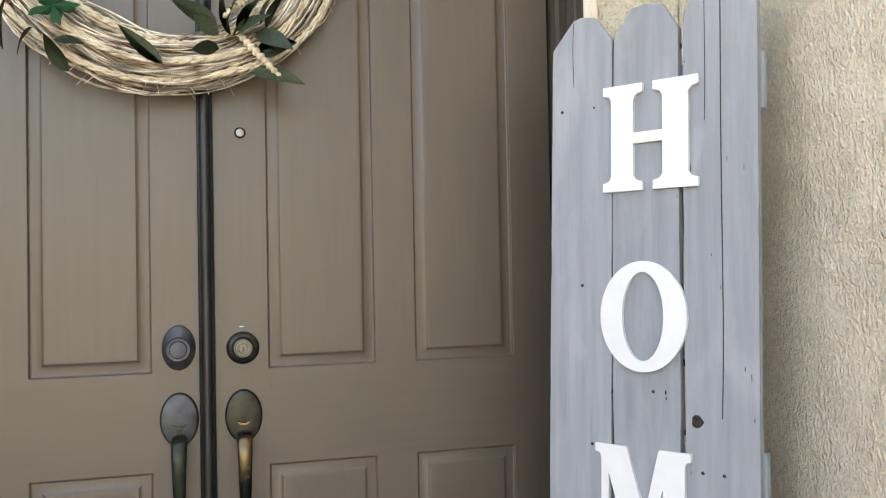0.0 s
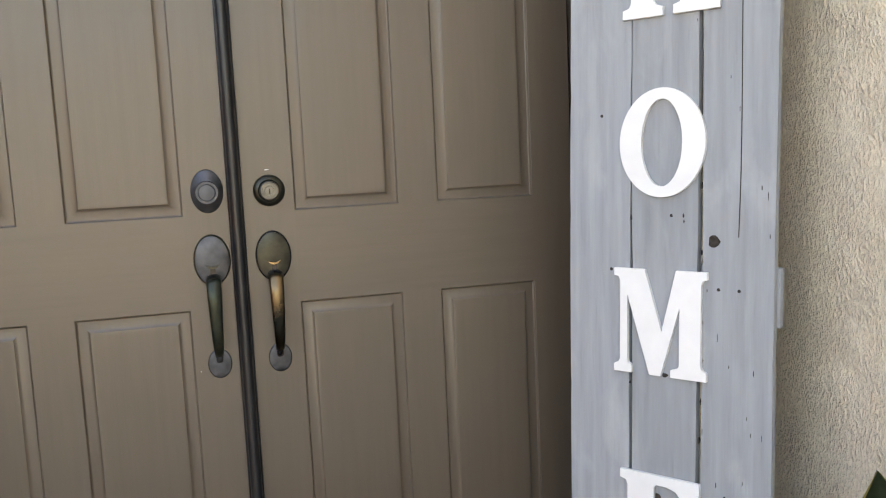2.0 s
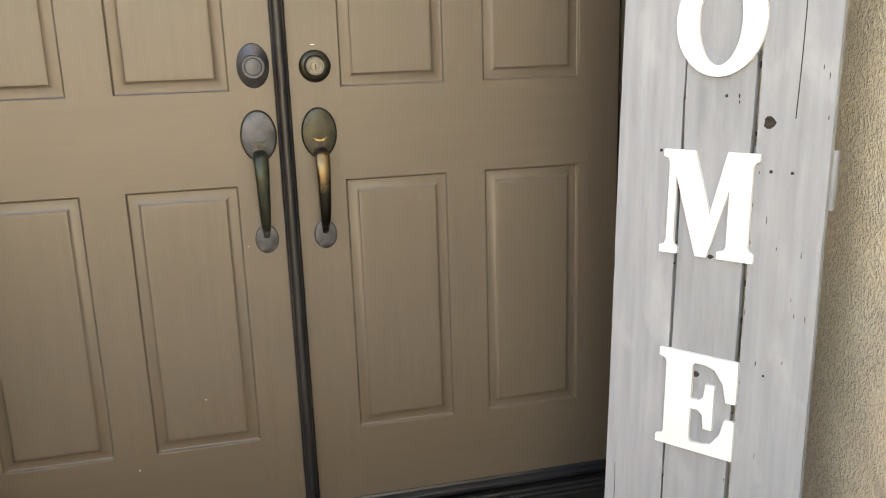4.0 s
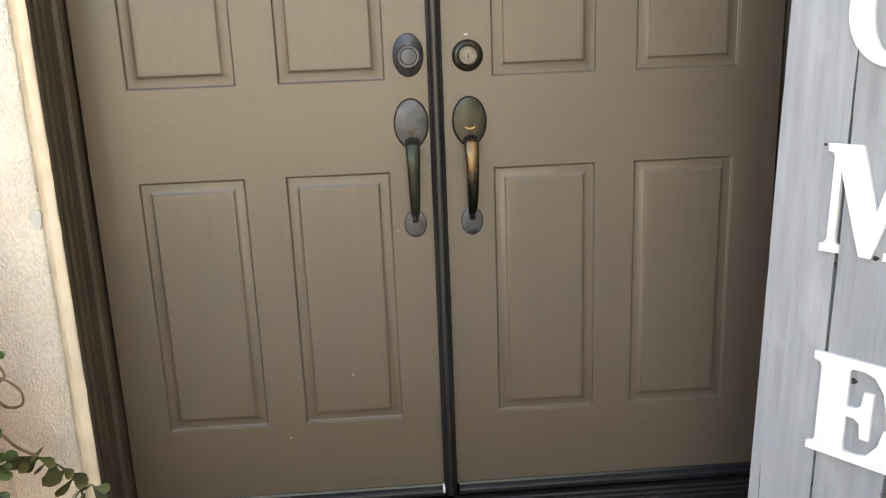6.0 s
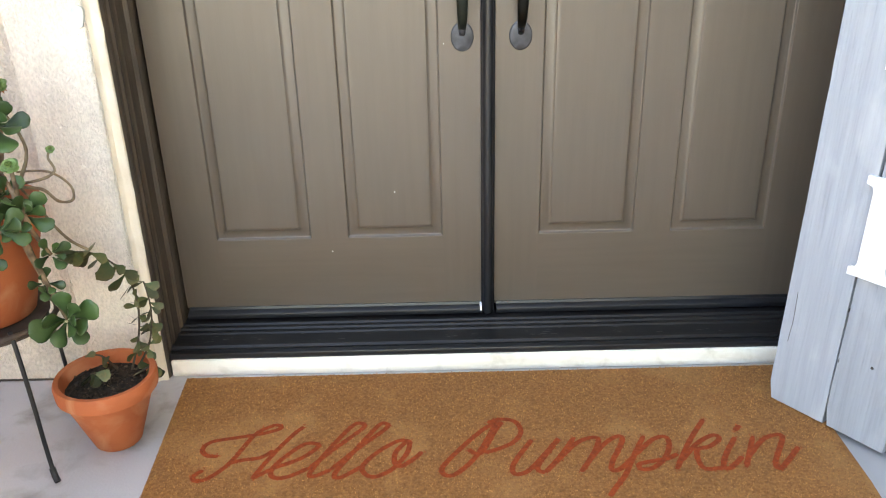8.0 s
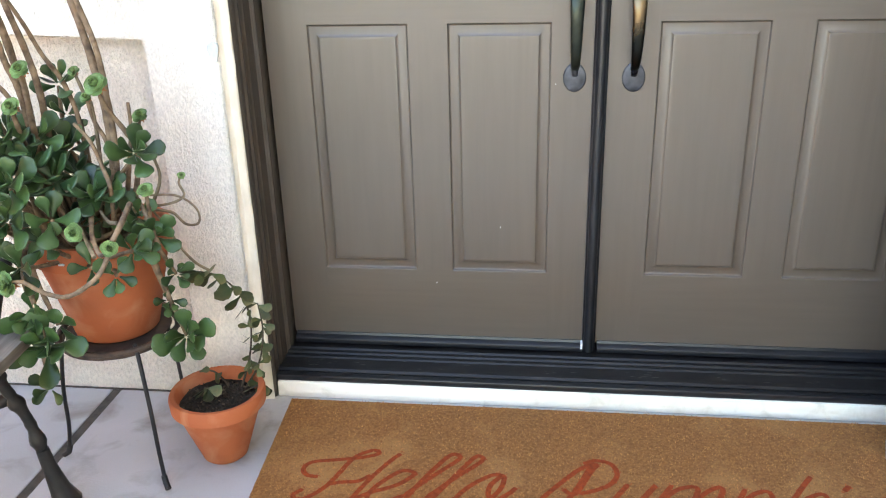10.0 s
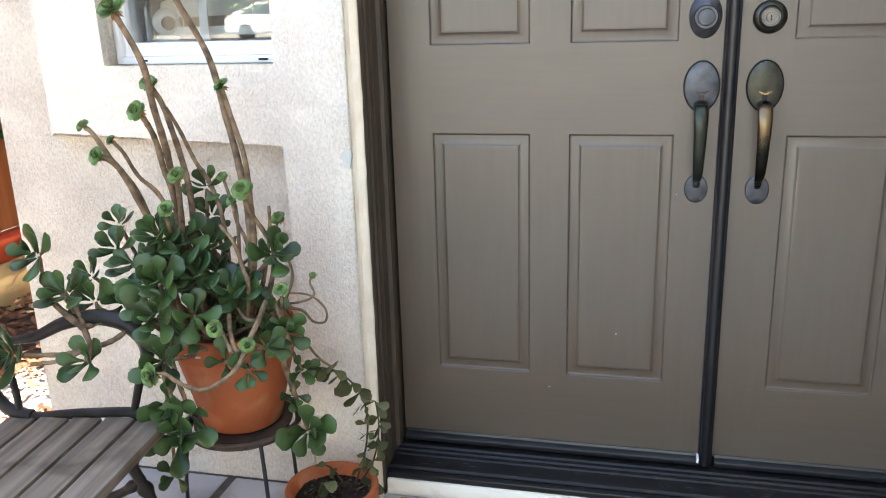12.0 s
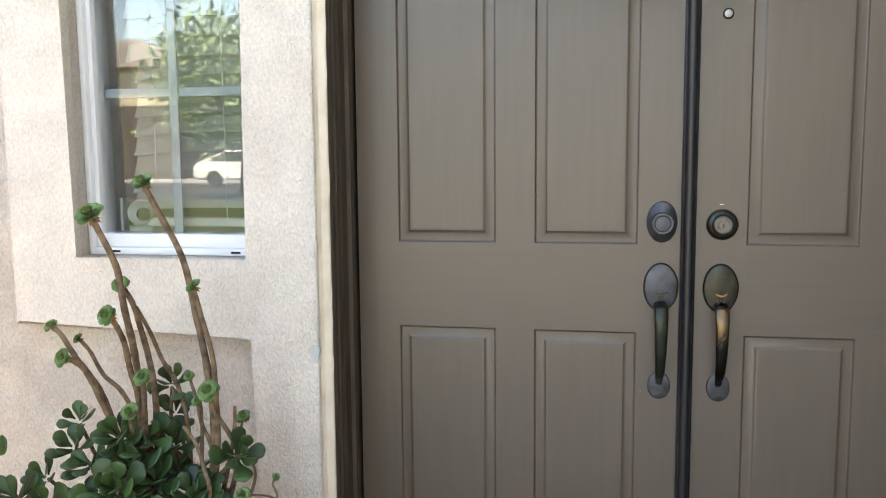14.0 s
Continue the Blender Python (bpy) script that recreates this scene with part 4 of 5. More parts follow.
sign_letter("letter_e", [[(0, 0), (100, 0), (100, 40), (88, 40), (83, 24), (72, 12), (60, 9), (46, 9), (44, 14), (44, 44), (54, 44), (60, 40), (62, 26), (73, 26), (73, 72), (62, 72), (60, 58), (54, 54), (44, 54),
                          (44, 88), (47, 91), (60, 91), (72, 88), (83, 76), (88, 58), (100, 58), (100, 100), (0, 100), (0, 92), (8, 90), (10, 86), (10, 14), (8, 10), (0, 8)]], 0.108, 0.326, 0.150, 0.190)


# ---- pots and plants ----
POT = (-0.952, -0.400, 0.302)


def flower_pot(name, at, r_top, r_base, h, rim_h, label):
    pot = thing(name, at, label, "flower pot", "terracotta pots")
    lip = 0.008
    bm = lathe(B(), [(r_base - 0.004, 0.0), (r_base, 0.004), (r_top - lip - 0.004, h - rim_h - 0.001), (r_top - lip * 0.3, h - rim_h + 0.001), (r_top - 0.001, h - 0.006), (r_top - 0.004, h), (r_top - 0.013, h - 0.001),
                     (r_top - 0.016, h - 0.010), (r_base - 0.008, 0.014), (0.004, 0.012)], at, 56)
    part("pot_body", bm, M_TERRA, pot, sharp=45)
    z = at[2] + h - rim_h * 0.75
    rr = r_top - 0.017
    bm = B()
    rng = random.Random(int(h * 1000))
    rings = []
    for i in range(1, 9):
        r = rr * i / 8
        rings.append([bm.verts.new((at[0] + r * math.cos(k * math.pi / 16), at[1] + r * math.sin(k * math.pi / 16), z + rng.uniform(-0.004, 0.004) * (i < 8))) for k in range(32)])
    for a, b in zip(rings, rings[1:]):
        for k in range(32):
            bm.faces.new((a[k], a[(k + 1) % 32], b[(k + 1) % 32], b[k]))
    bm.faces.new(rings[0])
    part("soil", bm, M_SOIL, pot, "dark crumbly potting soil", sharp=180)
    bm = B()
    for k in range(150):
        a, r = rng.uniform(0, 6.28), rr * math.sqrt(rng.random()) * 0.95
        s = rng.uniform(0.0009, 0.0030)
        m = Matrix.Translation((at[0] + r * math.cos(a), at[1] + r * math.sin(a), z + 0.003)) @ Euler((rng.random() * 3, rng.random() * 3, rng.random() * 3)).to_matrix().to_4x4() @ Matrix.Diagonal((s, s * rng.uniform(0.4, 1.6), s * 0.6, 1))
        bmesh.ops.create_cube(bm, size=1.6, matrix=m)
    tagged(part("soil_crumbs", bm, M_BITS, pot, "crumbs and bark chips"), kind="stuff")
    return pot


big_pot = flower_pot("flower_pot", POT, 0.131, 0.079, 0.213, 0.046, "large terracotta pot on a black wire stand")
flower_pot("flower_pot", (-0.774, -0.388, 0.0), 0.098, 0.046, 0.156, 0.032, "small terracotta pot with dark soil standing on the porch")
bm = B()
for k, (x, z) in enumerate(((-0.985, 0.490), (-0.972, 0.4905), (-0.960, 0.4895))):
    ya = POT[1] - math.sqrt(max(0.0, 0.1315 ** 2 - (x - POT[0]) ** 2))
    box(bm, x - 0.005, x + 0.005, ya - 0.0010, ya + 0.003, z - 0.0015, z + 0.0015)
part("maker_mark", bm, M_PATCH, big_pot, "pale worn maker's mark")

# wire stand
stand = thing("plant_stand", (POT[0], POT[1], 0.0), "low black wire plant stand with three splayed legs", "plant stand")
RZ = 0.292
for r, z in ((0.109, RZ - 0.003), (0.115, RZ + 0.006)):
    bm = tube(B(), [(POT[0] + r * math.cos(a), POT[1] + r * math.sin(a), z) for a in [k * math.pi / 24 for k in range(48)]], 0.0052, 8, closed=True, bumpy=0.08, rng=rng)
    part("ring", bm, M_RUST, stand, sharp=70)
bm = lathe(B(), [(0.02, 0.0), (0.094, 0.0), (0.099, 0.003), (0.100, 0.007), (0.02, 0.006)], (POT[0], POT[1], RZ - 0.002), 40)
part("tray", bm, M_SAUCER, stand, "flat dark brown tray under the pot")
for a in (radians(-48), radians(72), radians(192)):
    d = Vector((math.cos(a), math.sin(a), 0))
    c = Vector((POT[0], POT[1], 0))
    pts = smooth_path([c + d * 0.103 + Vector((0, 0, RZ + 0.012)), c + d * 0.116 + Vector((0, 0, RZ - 0.01)), c + d * 0.134 + Vector((0, 0, 0.17)), c + d * 0.140 + Vector((0, 0, 0.08)), c + d * 0.150 + Vector((0, 0, 0.018))], 6)
    leg = part("leg", tube(B(), pts, 0.0042, 8), M_WIRE, stand, sharp=70)
    bm = tube(B(), [c + d * 0.147 + Vector((0, 0, 0.028)), c + d * 0.152 + Vector((0, 0, 0.014)), c + d * 0.164 + Vector((0, 0, 0.0062))], 0.006, 8)
    part("foot", bm, M_IRON, leg, "small bent metal foot")


def leaf_mesh(name, mat, width=0.78, thick=0.15, nu=9, nv=8, cup=0.12):
    """A fleshy spoon-shaped leaf one unit long along x."""
    bm = B()
    rings = []
    for i in range(nu + 1):
        u = i / nu
        w = 0.5 * width * float(np.interp(u, (0, 0.15, 0.3, 0.5, 0.7, 0.82, 0.92, 0.97, 1.0), (0.16, 0.24, 0.42, 0.78, 1.0, 0.97, 0.78, 0.55, 0.25)))
        h = 0.5 * thick * math.sin(math.pi * max(0.08, min(0.95, u))) ** 0.6
        lift = cup * u * u
        rings.append([bm.verts.new((u, w * math.cos(2 * math.pi * k / nv), lift + h * math.sin(2 * math.pi * k / nv) + cup * 0.4 * (w * math.cos(2 * math.pi * k / nv)) ** 2 * 6)) for k in range(nv)])
    for a, b in zip(rings, rings[1:]):
        for k in range(nv):
            bm.faces.new((a[k], a[(k + 1) % nv], b[(k + 1) % nv], b[k]))
    bm.faces.new(rings[0][::-1])
    bm.faces.new(rings[-1])
    return mesh_of(name, bm, mat, 80)


JADE = leaf_mesh("jade_leaf", M_JADE, 0.60, 0.17, 9, 8, 0.14)
JADE_DATA = ([v.co.copy() for v in JADE.vertices], [tuple(p.vertices) for p in JADE.polygons])


def aim(origin, direction, spin, size, width=1.0):
    """The pose of a leaf that grows along direction."""
    d = Vector(direction).normalized()
    q = d.to_track_quat("X", "Z").to_matrix().to_4x4()
    return Matrix.Translation(origin) @ q @ Matrix.Rotation(spin, 4, "X") @ Matrix.Diagonal((size, size * width, size, 1))


def leaf_cluster(rng, centre, axis, count, size):
    """Poses of fleshy leaves in crossed pairs round a shoot tip."""
    axis = Vector(axis).normalized()
    a = axis.orthogonal().normalized()
    b = axis.cross(a)
    out = []
    turn = rng.random() * 6.28
    for k in range(count):
        ring = k // 4
        ang = turn + (k % 4) * math.pi / 2 + ring * math.pi / 4 + rng.uniform(-0.25, 0.25)
        rise = 0.28 + 0.36 * ring + rng.uniform(-0.12, 0.18)
        d = (math.cos(ang) * a + math.sin(ang) * b) * math.cos(rise) + axis * math.sin(rise)
        s = size * (1.05 - 0.22 * ring) * rng.uniform(0.85, 1.12)
        face = (axis - d * axis.dot(d)).normalized()
        side = face.cross(d)
        turned = Matrix((d, side, face)).transposed().to_4x4()
        out.append(Matrix.Translation(Vector(centre) + axis * (0.008 * ring) + d * 0.006) @ turned @ Matrix.Rotation(rng.uniform(-0.35, 0.35), 4, "X") @ Matrix.Diagonal((s, s * rng.uniform(0.92, 1.18), s, 1)))
    return out


jade = thing("jade_plant", (POT[0], POT[1], 0.44), "large spreading jade plant with glossy dark green leaves in a pot", "succulent plant")
CLUSTERS = [(-1.241, -0.56, 0.682, 7, 0.05), (-1.18, -0.58, 0.618, 7, 0.049), (-1.18, -0.5, 0.627, 5, 0.038), (-1.239, -0.66, 0.531, 8, 0.056), (-1.121, -0.62, 0.509, 6, 0.05), (-1.164, -0.42, 0.706, 5, 0.036), (-1.146, -0.46, 0.667, 7, 0.048), (-1.039, -0.48, 0.699, 8, 0.055), (-0.995, -0.57, 0.643, 10, 0.059), (-1.098, -0.53, 0.585, 7, 0.046), (-0.986, -0.6, 0.594, 9, 0.056), (-0.986, -0.6, 0.51, 7, 0.053), (-0.967, -0.42, 0.668, 7, 0.053)]
CLUSTERS += [(-0.991, -0.38, 0.775, 6, 0.042), (-0.986, -0.38, 0.718, 5, 0.044), (-0.841, -0.43, 0.662, 8, 0.049), (-0.896, -0.45, 0.596, 6, 0.047), (-0.81, -0.47, 0.523, 7, 0.042), (-0.828, -0.52, 0.515, 5, 0.037), (-0.858, -0.535, 0.474, 3, 0.037), (-0.899, -0.54, 0.49, 2, 0.037), (-0.985, -0.58, 0.354, 9, 0.063), (-1.006, -0.57, 0.411, 7, 0.048), (-0.971, -0.56, 0.386, 3, 0.046), (-0.79, -0.45, 0.313, 8, 0.057), (-1.059, -0.5, 0.213, 4, 0.037)]
CLUSTERS += [(-0.791, -0.45, 0.441, 5, 0.029), (-0.813, -0.45, 0.386, 5, 0.027), (-0.933, -0.57, 0.588, 4, 0.05), (-0.948, -0.58, 0.548, 3, 0.039), (-1.015, -0.5, 0.656, 6, 0.052), (-0.998, -0.46, 0.695, 5, 0.053), (-1.1, -0.48, 0.646, 5, 0.047), (-1.05, -0.54, 0.602, 5, 0.047), (-1.144, -0.55, 0.595, 4, 0.049), (-0.84, -0.46, 0.552, 5, 0.042), (-0.91, -0.46, 0.547, 4, 0.041)]
rng = random.Random(31)
core = Vector((-0.96, -0.42, 0.51))
LIGHTWARD = Vector((0.26, -0.72, 0.46))
for x, y, z, n, size in CLUSTERS:
    c = Vector((x, y, z))
    out = (c - core).normalized()
    axis = LIGHTWARD + out * 0.45 + Vector((rng.uniform(-0.25, 0.25), rng.uniform(-0.15, 0.15), rng.uniform(-0.15, 0.30)))
    if z < 0.47:
        start = Vector((POT[0] + 0.115 * math.copysign(1, x - POT[0]) * (0.6 if y < -0.5 else 0.95), -0.42 - (0.10 if y < -0.5 else 0.02), 0.518))
        mid = [start, start * 0.5 + c * 0.5 + Vector((0, -0.02, 0.035)), c]
    else:
        start = core + Vector((rng.uniform(-0.05, 0.05), rng.uniform(-0.05, 0.03), -0.03))
        if x < -1.10 and y < -0.5:
            start = Vector((-1.118, -0.61, 0.536)) if z < 0.56 else Vector((-1.140, -0.60, 0.565))
        mid = [start, start * 0.5 + c * 0.5 + Vector((rng.uniform(-0.02, 0.02), rng.uniform(-0.02, 0.02), -0.01)), c]
    bm = tube(B(), smooth_path(mid, 6), lambda u: 0.0070 - 0.0038 * u, 8, bumpy=0.12, rng=rng)
    part("stem", bm, M_STEM, jade, sharp=70)
    for m in leaf_cluster(rng, c, axis, n + 2, size):
        put("leaf", JADE, jade, m)
# inner leaves, too tangled to tell apart
verts, faces = [], []
for k in range(8):
    a, r = rng.uniform(0, 6.28), rng.uniform(0.03, 0.13)
    c = Vector((-1.01 + 1.0 * r * math.cos(a), -0.43 + 0.75 * r * math.sin(a), rng.uniform(0.51, 0.67)))
    for m in leaf_cluster(rng, c, c - core + Vector((0, -0.05, 0.1)), 9, rng.uniform(0.048, 0.062)):
        o = len(verts)
        verts += [tuple(m @ v) for v in JADE_DATA[0]]
        faces += [tuple(i + o for i in f) for f in JADE_DATA[1]]
me = bpy.data.meshes.new("inner_leaves")
me.from_pydata(verts, [], faces)
for p in me.polygons:
    p.use_smooth = True
me.materials.append(M_JADE2)
tagged(put("inner_leaves", me, jade), kind="stuff")


def rosette_mesh(name, mats):
    """An aeonium head: short leaves in a tight spiral, with a few dry ones below."""
    bm = B()
    for k in range(34):
        u = k / 33
        ang, rise = k * 2.39996, radians(84 - 66 * u)
        ln, w = 0.35 + 0.65 * u, 0.30 + 0.14 * u
        d = Vector((math.cos(ang) * math.cos(rise), math.sin(ang) * math.cos(rise), math.sin(rise)))
        s = Vector((-math.sin(ang), math.cos(ang), 0))
        n = d.cross(s)
        base = Vector((0, 0, -0.18 * u))
        sec = [(0.0, 0.10), (0.45, 0.75), (0.78, 1.0), (0.93, 0.7), (1.0, 0.12)]
        rows = [[bm.verts.new(base + d * (ln * t) + s * (w * q * e) - n * (0.12 * (1 - e * e) * q) * ln - n * 0.18 * t * t * (1 if u > .5 else -0.3)) for e in (-1, 0, 1)] for t, q in sec]
        for a, b in zip(rows, rows[1:]):
            for i in range(2):
                bm.faces.new((a[i], a[i + 1], b[i + 1], b[i]))
    bmesh.ops.create_icosphere(bm, subdivisions=2, radius=0.13, matrix=Matrix.Translation((0, 0, 0.02)))
    for k in range(7):
        ang = k * 0.9 + 0.3
        d = Vector((math.cos(ang), math.sin(ang), -1.3)).normalized()
        s = Vector((-math.sin(ang), math.cos(ang), 0))
        o = Vector((0, 0, -0.2))
        f = bm.faces.new([bm.verts.new(p) for p in (o, o + d * 0.45 + s * 0.16, o + d * 0.8, o + d * 0.45 - s * 0.16)])
        f.material_index = 1
    me = bpy.data.meshes.new(name)
    bm.to_mesh(me)
    bm.free()
    for m in mats:
        me.materials.append(m)
    for p in me.polygons:
        p.use_smooth = True
    return me


ROSE = rosette_mesh("rosette", [M_ROSE, M_DRY])
aeon = thing("aeonium_plant", (POT[0], POT[1], 0.44), "leggy aeonium with long bare stems and pale green rosettes", "succulent plant")


def aeonium_stem(pts, rad, size, rooted):
    """A bare stem from its tip down, with a rosette of that size at the tip; rooted stems run on into the pot."""
    pts = [Vector(p) for p in pts]
    tip, below = pts[0], pts[1]
    if rooted:
        low = pts[-1]
        pts.append(Vector((POT[0] + 0.5 * (low.x - POT[0]), POT[1] + 0.4 * (low.y - POT[1]), 0.470)))
    bm = tube(B(), smooth_path(pts, 7), lambda u: rad * (0.53 + 0.27 * u), 10, bumpy=0.09, rng=rng)
    part("stem", bm, M_STEM if rad > 0.0050 else M_STEM2, aeon, sharp=70)
    if size:
        d = (tip - below).normalized() * 0.62 + Vector((rng.uniform(-0.25, 0.30), -0.68, 0.28))
        put("rosette", ROSE, aeon, Matrix.Translation(tip) @ d.to_track_quat("Z", "Y").to_matrix().to_4x4() @ Matrix.Rotation(rng.random() * 6, 4, "Z") @ Matrix.Scale(size, 4))


aeonium_stem([(-1.066, -0.5, 1.116), (-1.026, -0.49, 1.023), (-1.02, -0.48, 0.944), (-1.017, -0.46, 0.86), (-1.02, -0.44, 0.749), (-1.029, -0.43, 0.634)], 0.01, 0.0275, True)
aeonium_stem([(-1.032, -0.38, 1.167), (-1.008, -0.38, 1.121), (-0.958, -0.38, 1.025), (-0.93, -0.39, 0.922), (-0.906, -0.4, 0.819), (-0.892, -0.41, 0.734), (-0.891, -0.42, 0.637)], 0.0102, 0.0235, True)
aeonium_stem([(-0.928, -0.4, 0.975), (-0.911, -0.4, 0.908), (-0.89, -0.41, 0.847), (-0.886, -0.41, 0.773), (-0.883, -0.42, 0.66)], 0.0078, 0.0174, True)
aeonium_stem([(-1.044, -0.45, 0.984), (-1.029, -0.44, 0.949), (-1.015, -0.44, 0.903), (-1.006, -0.43, 0.839), (-0.997, -0.43, 0.769), (-1.001, -0.42, 0.644)], 0.0086, 0.0188, True)
aeonium_stem([(-1.027, -0.43, 0.938), (-1.008, -0.42, 0.89), (-0.991, -0.41, 0.835), (-0.966, -0.4, 0.779), (-0.944, -0.41, 0.688)], 0.0062, 0, True)
aeonium_stem([(-1.01, -0.55, 0.947), (-1.009, -0.53, 0.929), (-1.005, -0.51, 0.89), (-1.008, -0.49, 0.834), (-1.007, -0.47, 0.778), (-1.017, -0.44, 0.638)], 0.0084, 0.0205, True)
aeonium_stem([(-1.155, -0.5, 0.914), (-1.135, -0.5, 0.898), (-1.114, -0.49, 0.853), (-1.078, -0.48, 0.794), (-1.061, -0.46, 0.709), (-1.043, -0.44, 0.625)], 0.0078, 0.0145, True)
aeonium_stem([(-1.137, -0.45, 0.88), (-1.114, -0.45, 0.857), (-1.095, -0.44, 0.81), (-1.06, -0.43, 0.768), (-1.019, -0.43, 0.669)], 0.0062, 0.0125, True)
aeonium_stem([(-1.106, -0.54, 0.867), (-1.092, -0.53, 0.859), (-1.081, -0.51, 0.832), (-1.064, -0.49, 0.765), (-1.046, -0.47, 0.69)], 0.008, 0.0184, True)
aeonium_stem([(-0.979, -0.5, 0.827), (-0.99, -0.48, 0.781), (-1.003, -0.46, 0.7), (-1.006, -0.44, 0.627)], 0.0088, 0.018, True)
aeonium_stem([(-0.88, -0.45, 0.792), (-0.881, -0.43, 0.75), (-0.861, -0.41, 0.697), (-0.852, -0.4, 0.661), (-0.858, -0.41, 0.601)], 0.0072, 0.0235, True)
aeonium_stem([(-0.913, -0.43, 0.766), (-0.912, -0.42, 0.72), (-0.896, -0.42, 0.682), (-0.892, -0.42, 0.626)], 0.006, 0.0125, True)
aeonium_stem([(-0.854, -0.4, 0.749), (-0.857, -0.4, 0.7), (-0.867, -0.41, 0.635)], 0.006, 0, True)
aeonium_stem([(-0.856, -0.36, 0.717), (-0.862, -0.36, 0.677), (-0.844, -0.36, 0.638), (-0.832, -0.37, 0.601), (-0.837, -0.4, 0.564)], 0.0045, 0.0165, True)
aeonium_stem([(-0.927, -0.46, 0.726), (-0.897, -0.47, 0.696), (-0.883, -0.47, 0.647), (-0.871, -0.48, 0.607)], 0.0056, 0, True)
aeonium_stem([(-0.996, -0.52, 0.769), (-1.005, -0.5, 0.732), (-1.02, -0.46, 0.666)], 0.007, 0.018, True)
aeonium_stem([(-0.933, -0.42, 0.809), (-0.923, -0.42, 0.774), (-0.911, -0.42, 0.725)], 0.005, 0.012, True)
# low and hanging branches
aeonium_stem([(-0.984, -0.65, 0.506), (-0.959, -0.645, 0.509), (-0.932, -0.64, 0.49), (-0.899, -0.635, 0.479), (-0.868, -0.63, 0.49), (-0.833, -0.62, 0.52), (-0.815, -0.6, 0.565), (-0.816, -0.56, 0.583), (-0.829, -0.5, 0.595)], 0.0064, 0.0235, False)
aeonium_stem([(-0.848, -0.44, 0.589), (-0.827, -0.46, 0.569), (-0.81, -0.475, 0.542), (-0.798, -0.485, 0.513)], 0.0066, 0, False)
aeonium_stem([(-0.807, -0.48, 0.614), (-0.809, -0.475, 0.581), (-0.823, -0.45, 0.538)], 0.0055, 0.016, False)
aeonium_stem([(-0.811, -0.62, 0.561), (-0.841, -0.6, 0.54), (-0.867, -0.57, 0.56), (-0.904, -0.5, 0.574)], 0.0058, 0.015, False)
aeonium_stem([(-0.967, -0.45, 0.558), (-0.887, -0.56, 0.555), (-0.852, -0.6, 0.536)], 0.005, 0, False)
aeonium_stem([(-0.785, -0.38, 0.609), (-0.792, -0.38, 0.594), (-0.781, -0.39, 0.573), (-0.808, -0.4, 0.56), (-0.87, -0.42, 0.558)], 0.0036, 0.0085, False)
aeonium_stem([(-0.842, -0.4, 0.576), (-0.798, -0.38, 0.569), (-0.769, -0.37, 0.54), (-0.769, -0.37, 0.512), (-0.79, -0.38, 0.513), (-0.803, -0.4, 0.543), (-0.829, -0.42, 0.555)], 0.0036, 0, False)
aeonium_stem([(-0.82, -0.45, 0.572), (-0.809, -0.42, 0.521), (-0.797, -0.4, 0.472), (-0.784, -0.38, 0.435), (-0.767, -0.36, 0.409)], 0.0036, 0, False)
aeonium_stem([(-1.048, -0.54, 0.575), (-1.059, -0.58, 0.562), (-1.083, -0.6, 0.544), (-1.118, -0.61, 0.536), (-1.14, -0.6, 0.565), (-1.17, -0.58, 0.594), (-1.215, -0.57, 0.648)], 0.008, 0, False)
aeonium_stem([(-1.118, -0.61, 0.536), (-1.162, -0.64, 0.517), (-1.215, -0.655, 0.512)], 0.0052, 0, False)
aeonium_stem([(-1.118, -0.61, 0.536), (-1.127, -0.615, 0.506)], 0.0045, 0, False)
aeonium_stem([(-0.897, -0.48, 0.573), (-0.856, -0.53, 0.572), (-0.829, -0.55, 0.578)], 0.0045, 0, False)
aeonium_stem([(-0.879, -0.6, 0.579), (-0.917, -0.55, 0.581), (-0.938, -0.48, 0.576)], 0.0058, 0.0175, False)

# climbing plant in the small pot
VLEAF = leaf_mesh("vine_leaf", M_VINE, 0.62, 0.03, 6, 6, 0.05)
vine = thing("climbing_plant", (-0.75, -0.33, 0.125), "thin straggling climber with small green and browned leaves", "potted plant")
SHOOTS = [[(-0.745, -0.345, 0.12), (-0.722, -0.32, 0.20), (-0.716, -0.31, 0.28), (-0.735, -0.305, 0.335), (-0.775, -0.31, 0.375), (-0.81, -0.33, 0.392)], [(-0.74, -0.34, 0.12), (-0.705, -0.32, 0.18), (-0.692, -0.31, 0.25), (-0.70, -0.30, 0.31)],
          [(-0.75, -0.36, 0.12), (-0.70, -0.35, 0.145), (-0.685, -0.335, 0.13)], [(-0.76, -0.34, 0.12), (-0.80, -0.33, 0.16), (-0.83, -0.34, 0.165)], [(-0.79, -0.38, 0.12), (-0.80, -0.39, 0.155), (-0.785, -0.40, 0.165)]]
for i, pts in enumerate(SHOOTS):
    path = smooth_path(pts, 8)
    part("stem", tube(B(), path, lambda u: 0.0026 - 0.0012 * u, 6), M_DARKSTEM, vine)
    for k, p in enumerate(path[5:]):
        for side in range(2 if i < 2 else 1):
            if rng.random() < 0.48:
                d = Vector((rng.uniform(-1, 1), rng.uniform(-0.9, 0.2), rng.uniform(-0.9, 0.3)))
                put("leaf", VLEAF, vine, aim(p, d, rng.uniform(0.3, 1.5), rng.uniform(0.020, 0.032) * (1.6 if i == 0 and k > 14 else 1.0), rng.uniform(0.9, 1.4)))

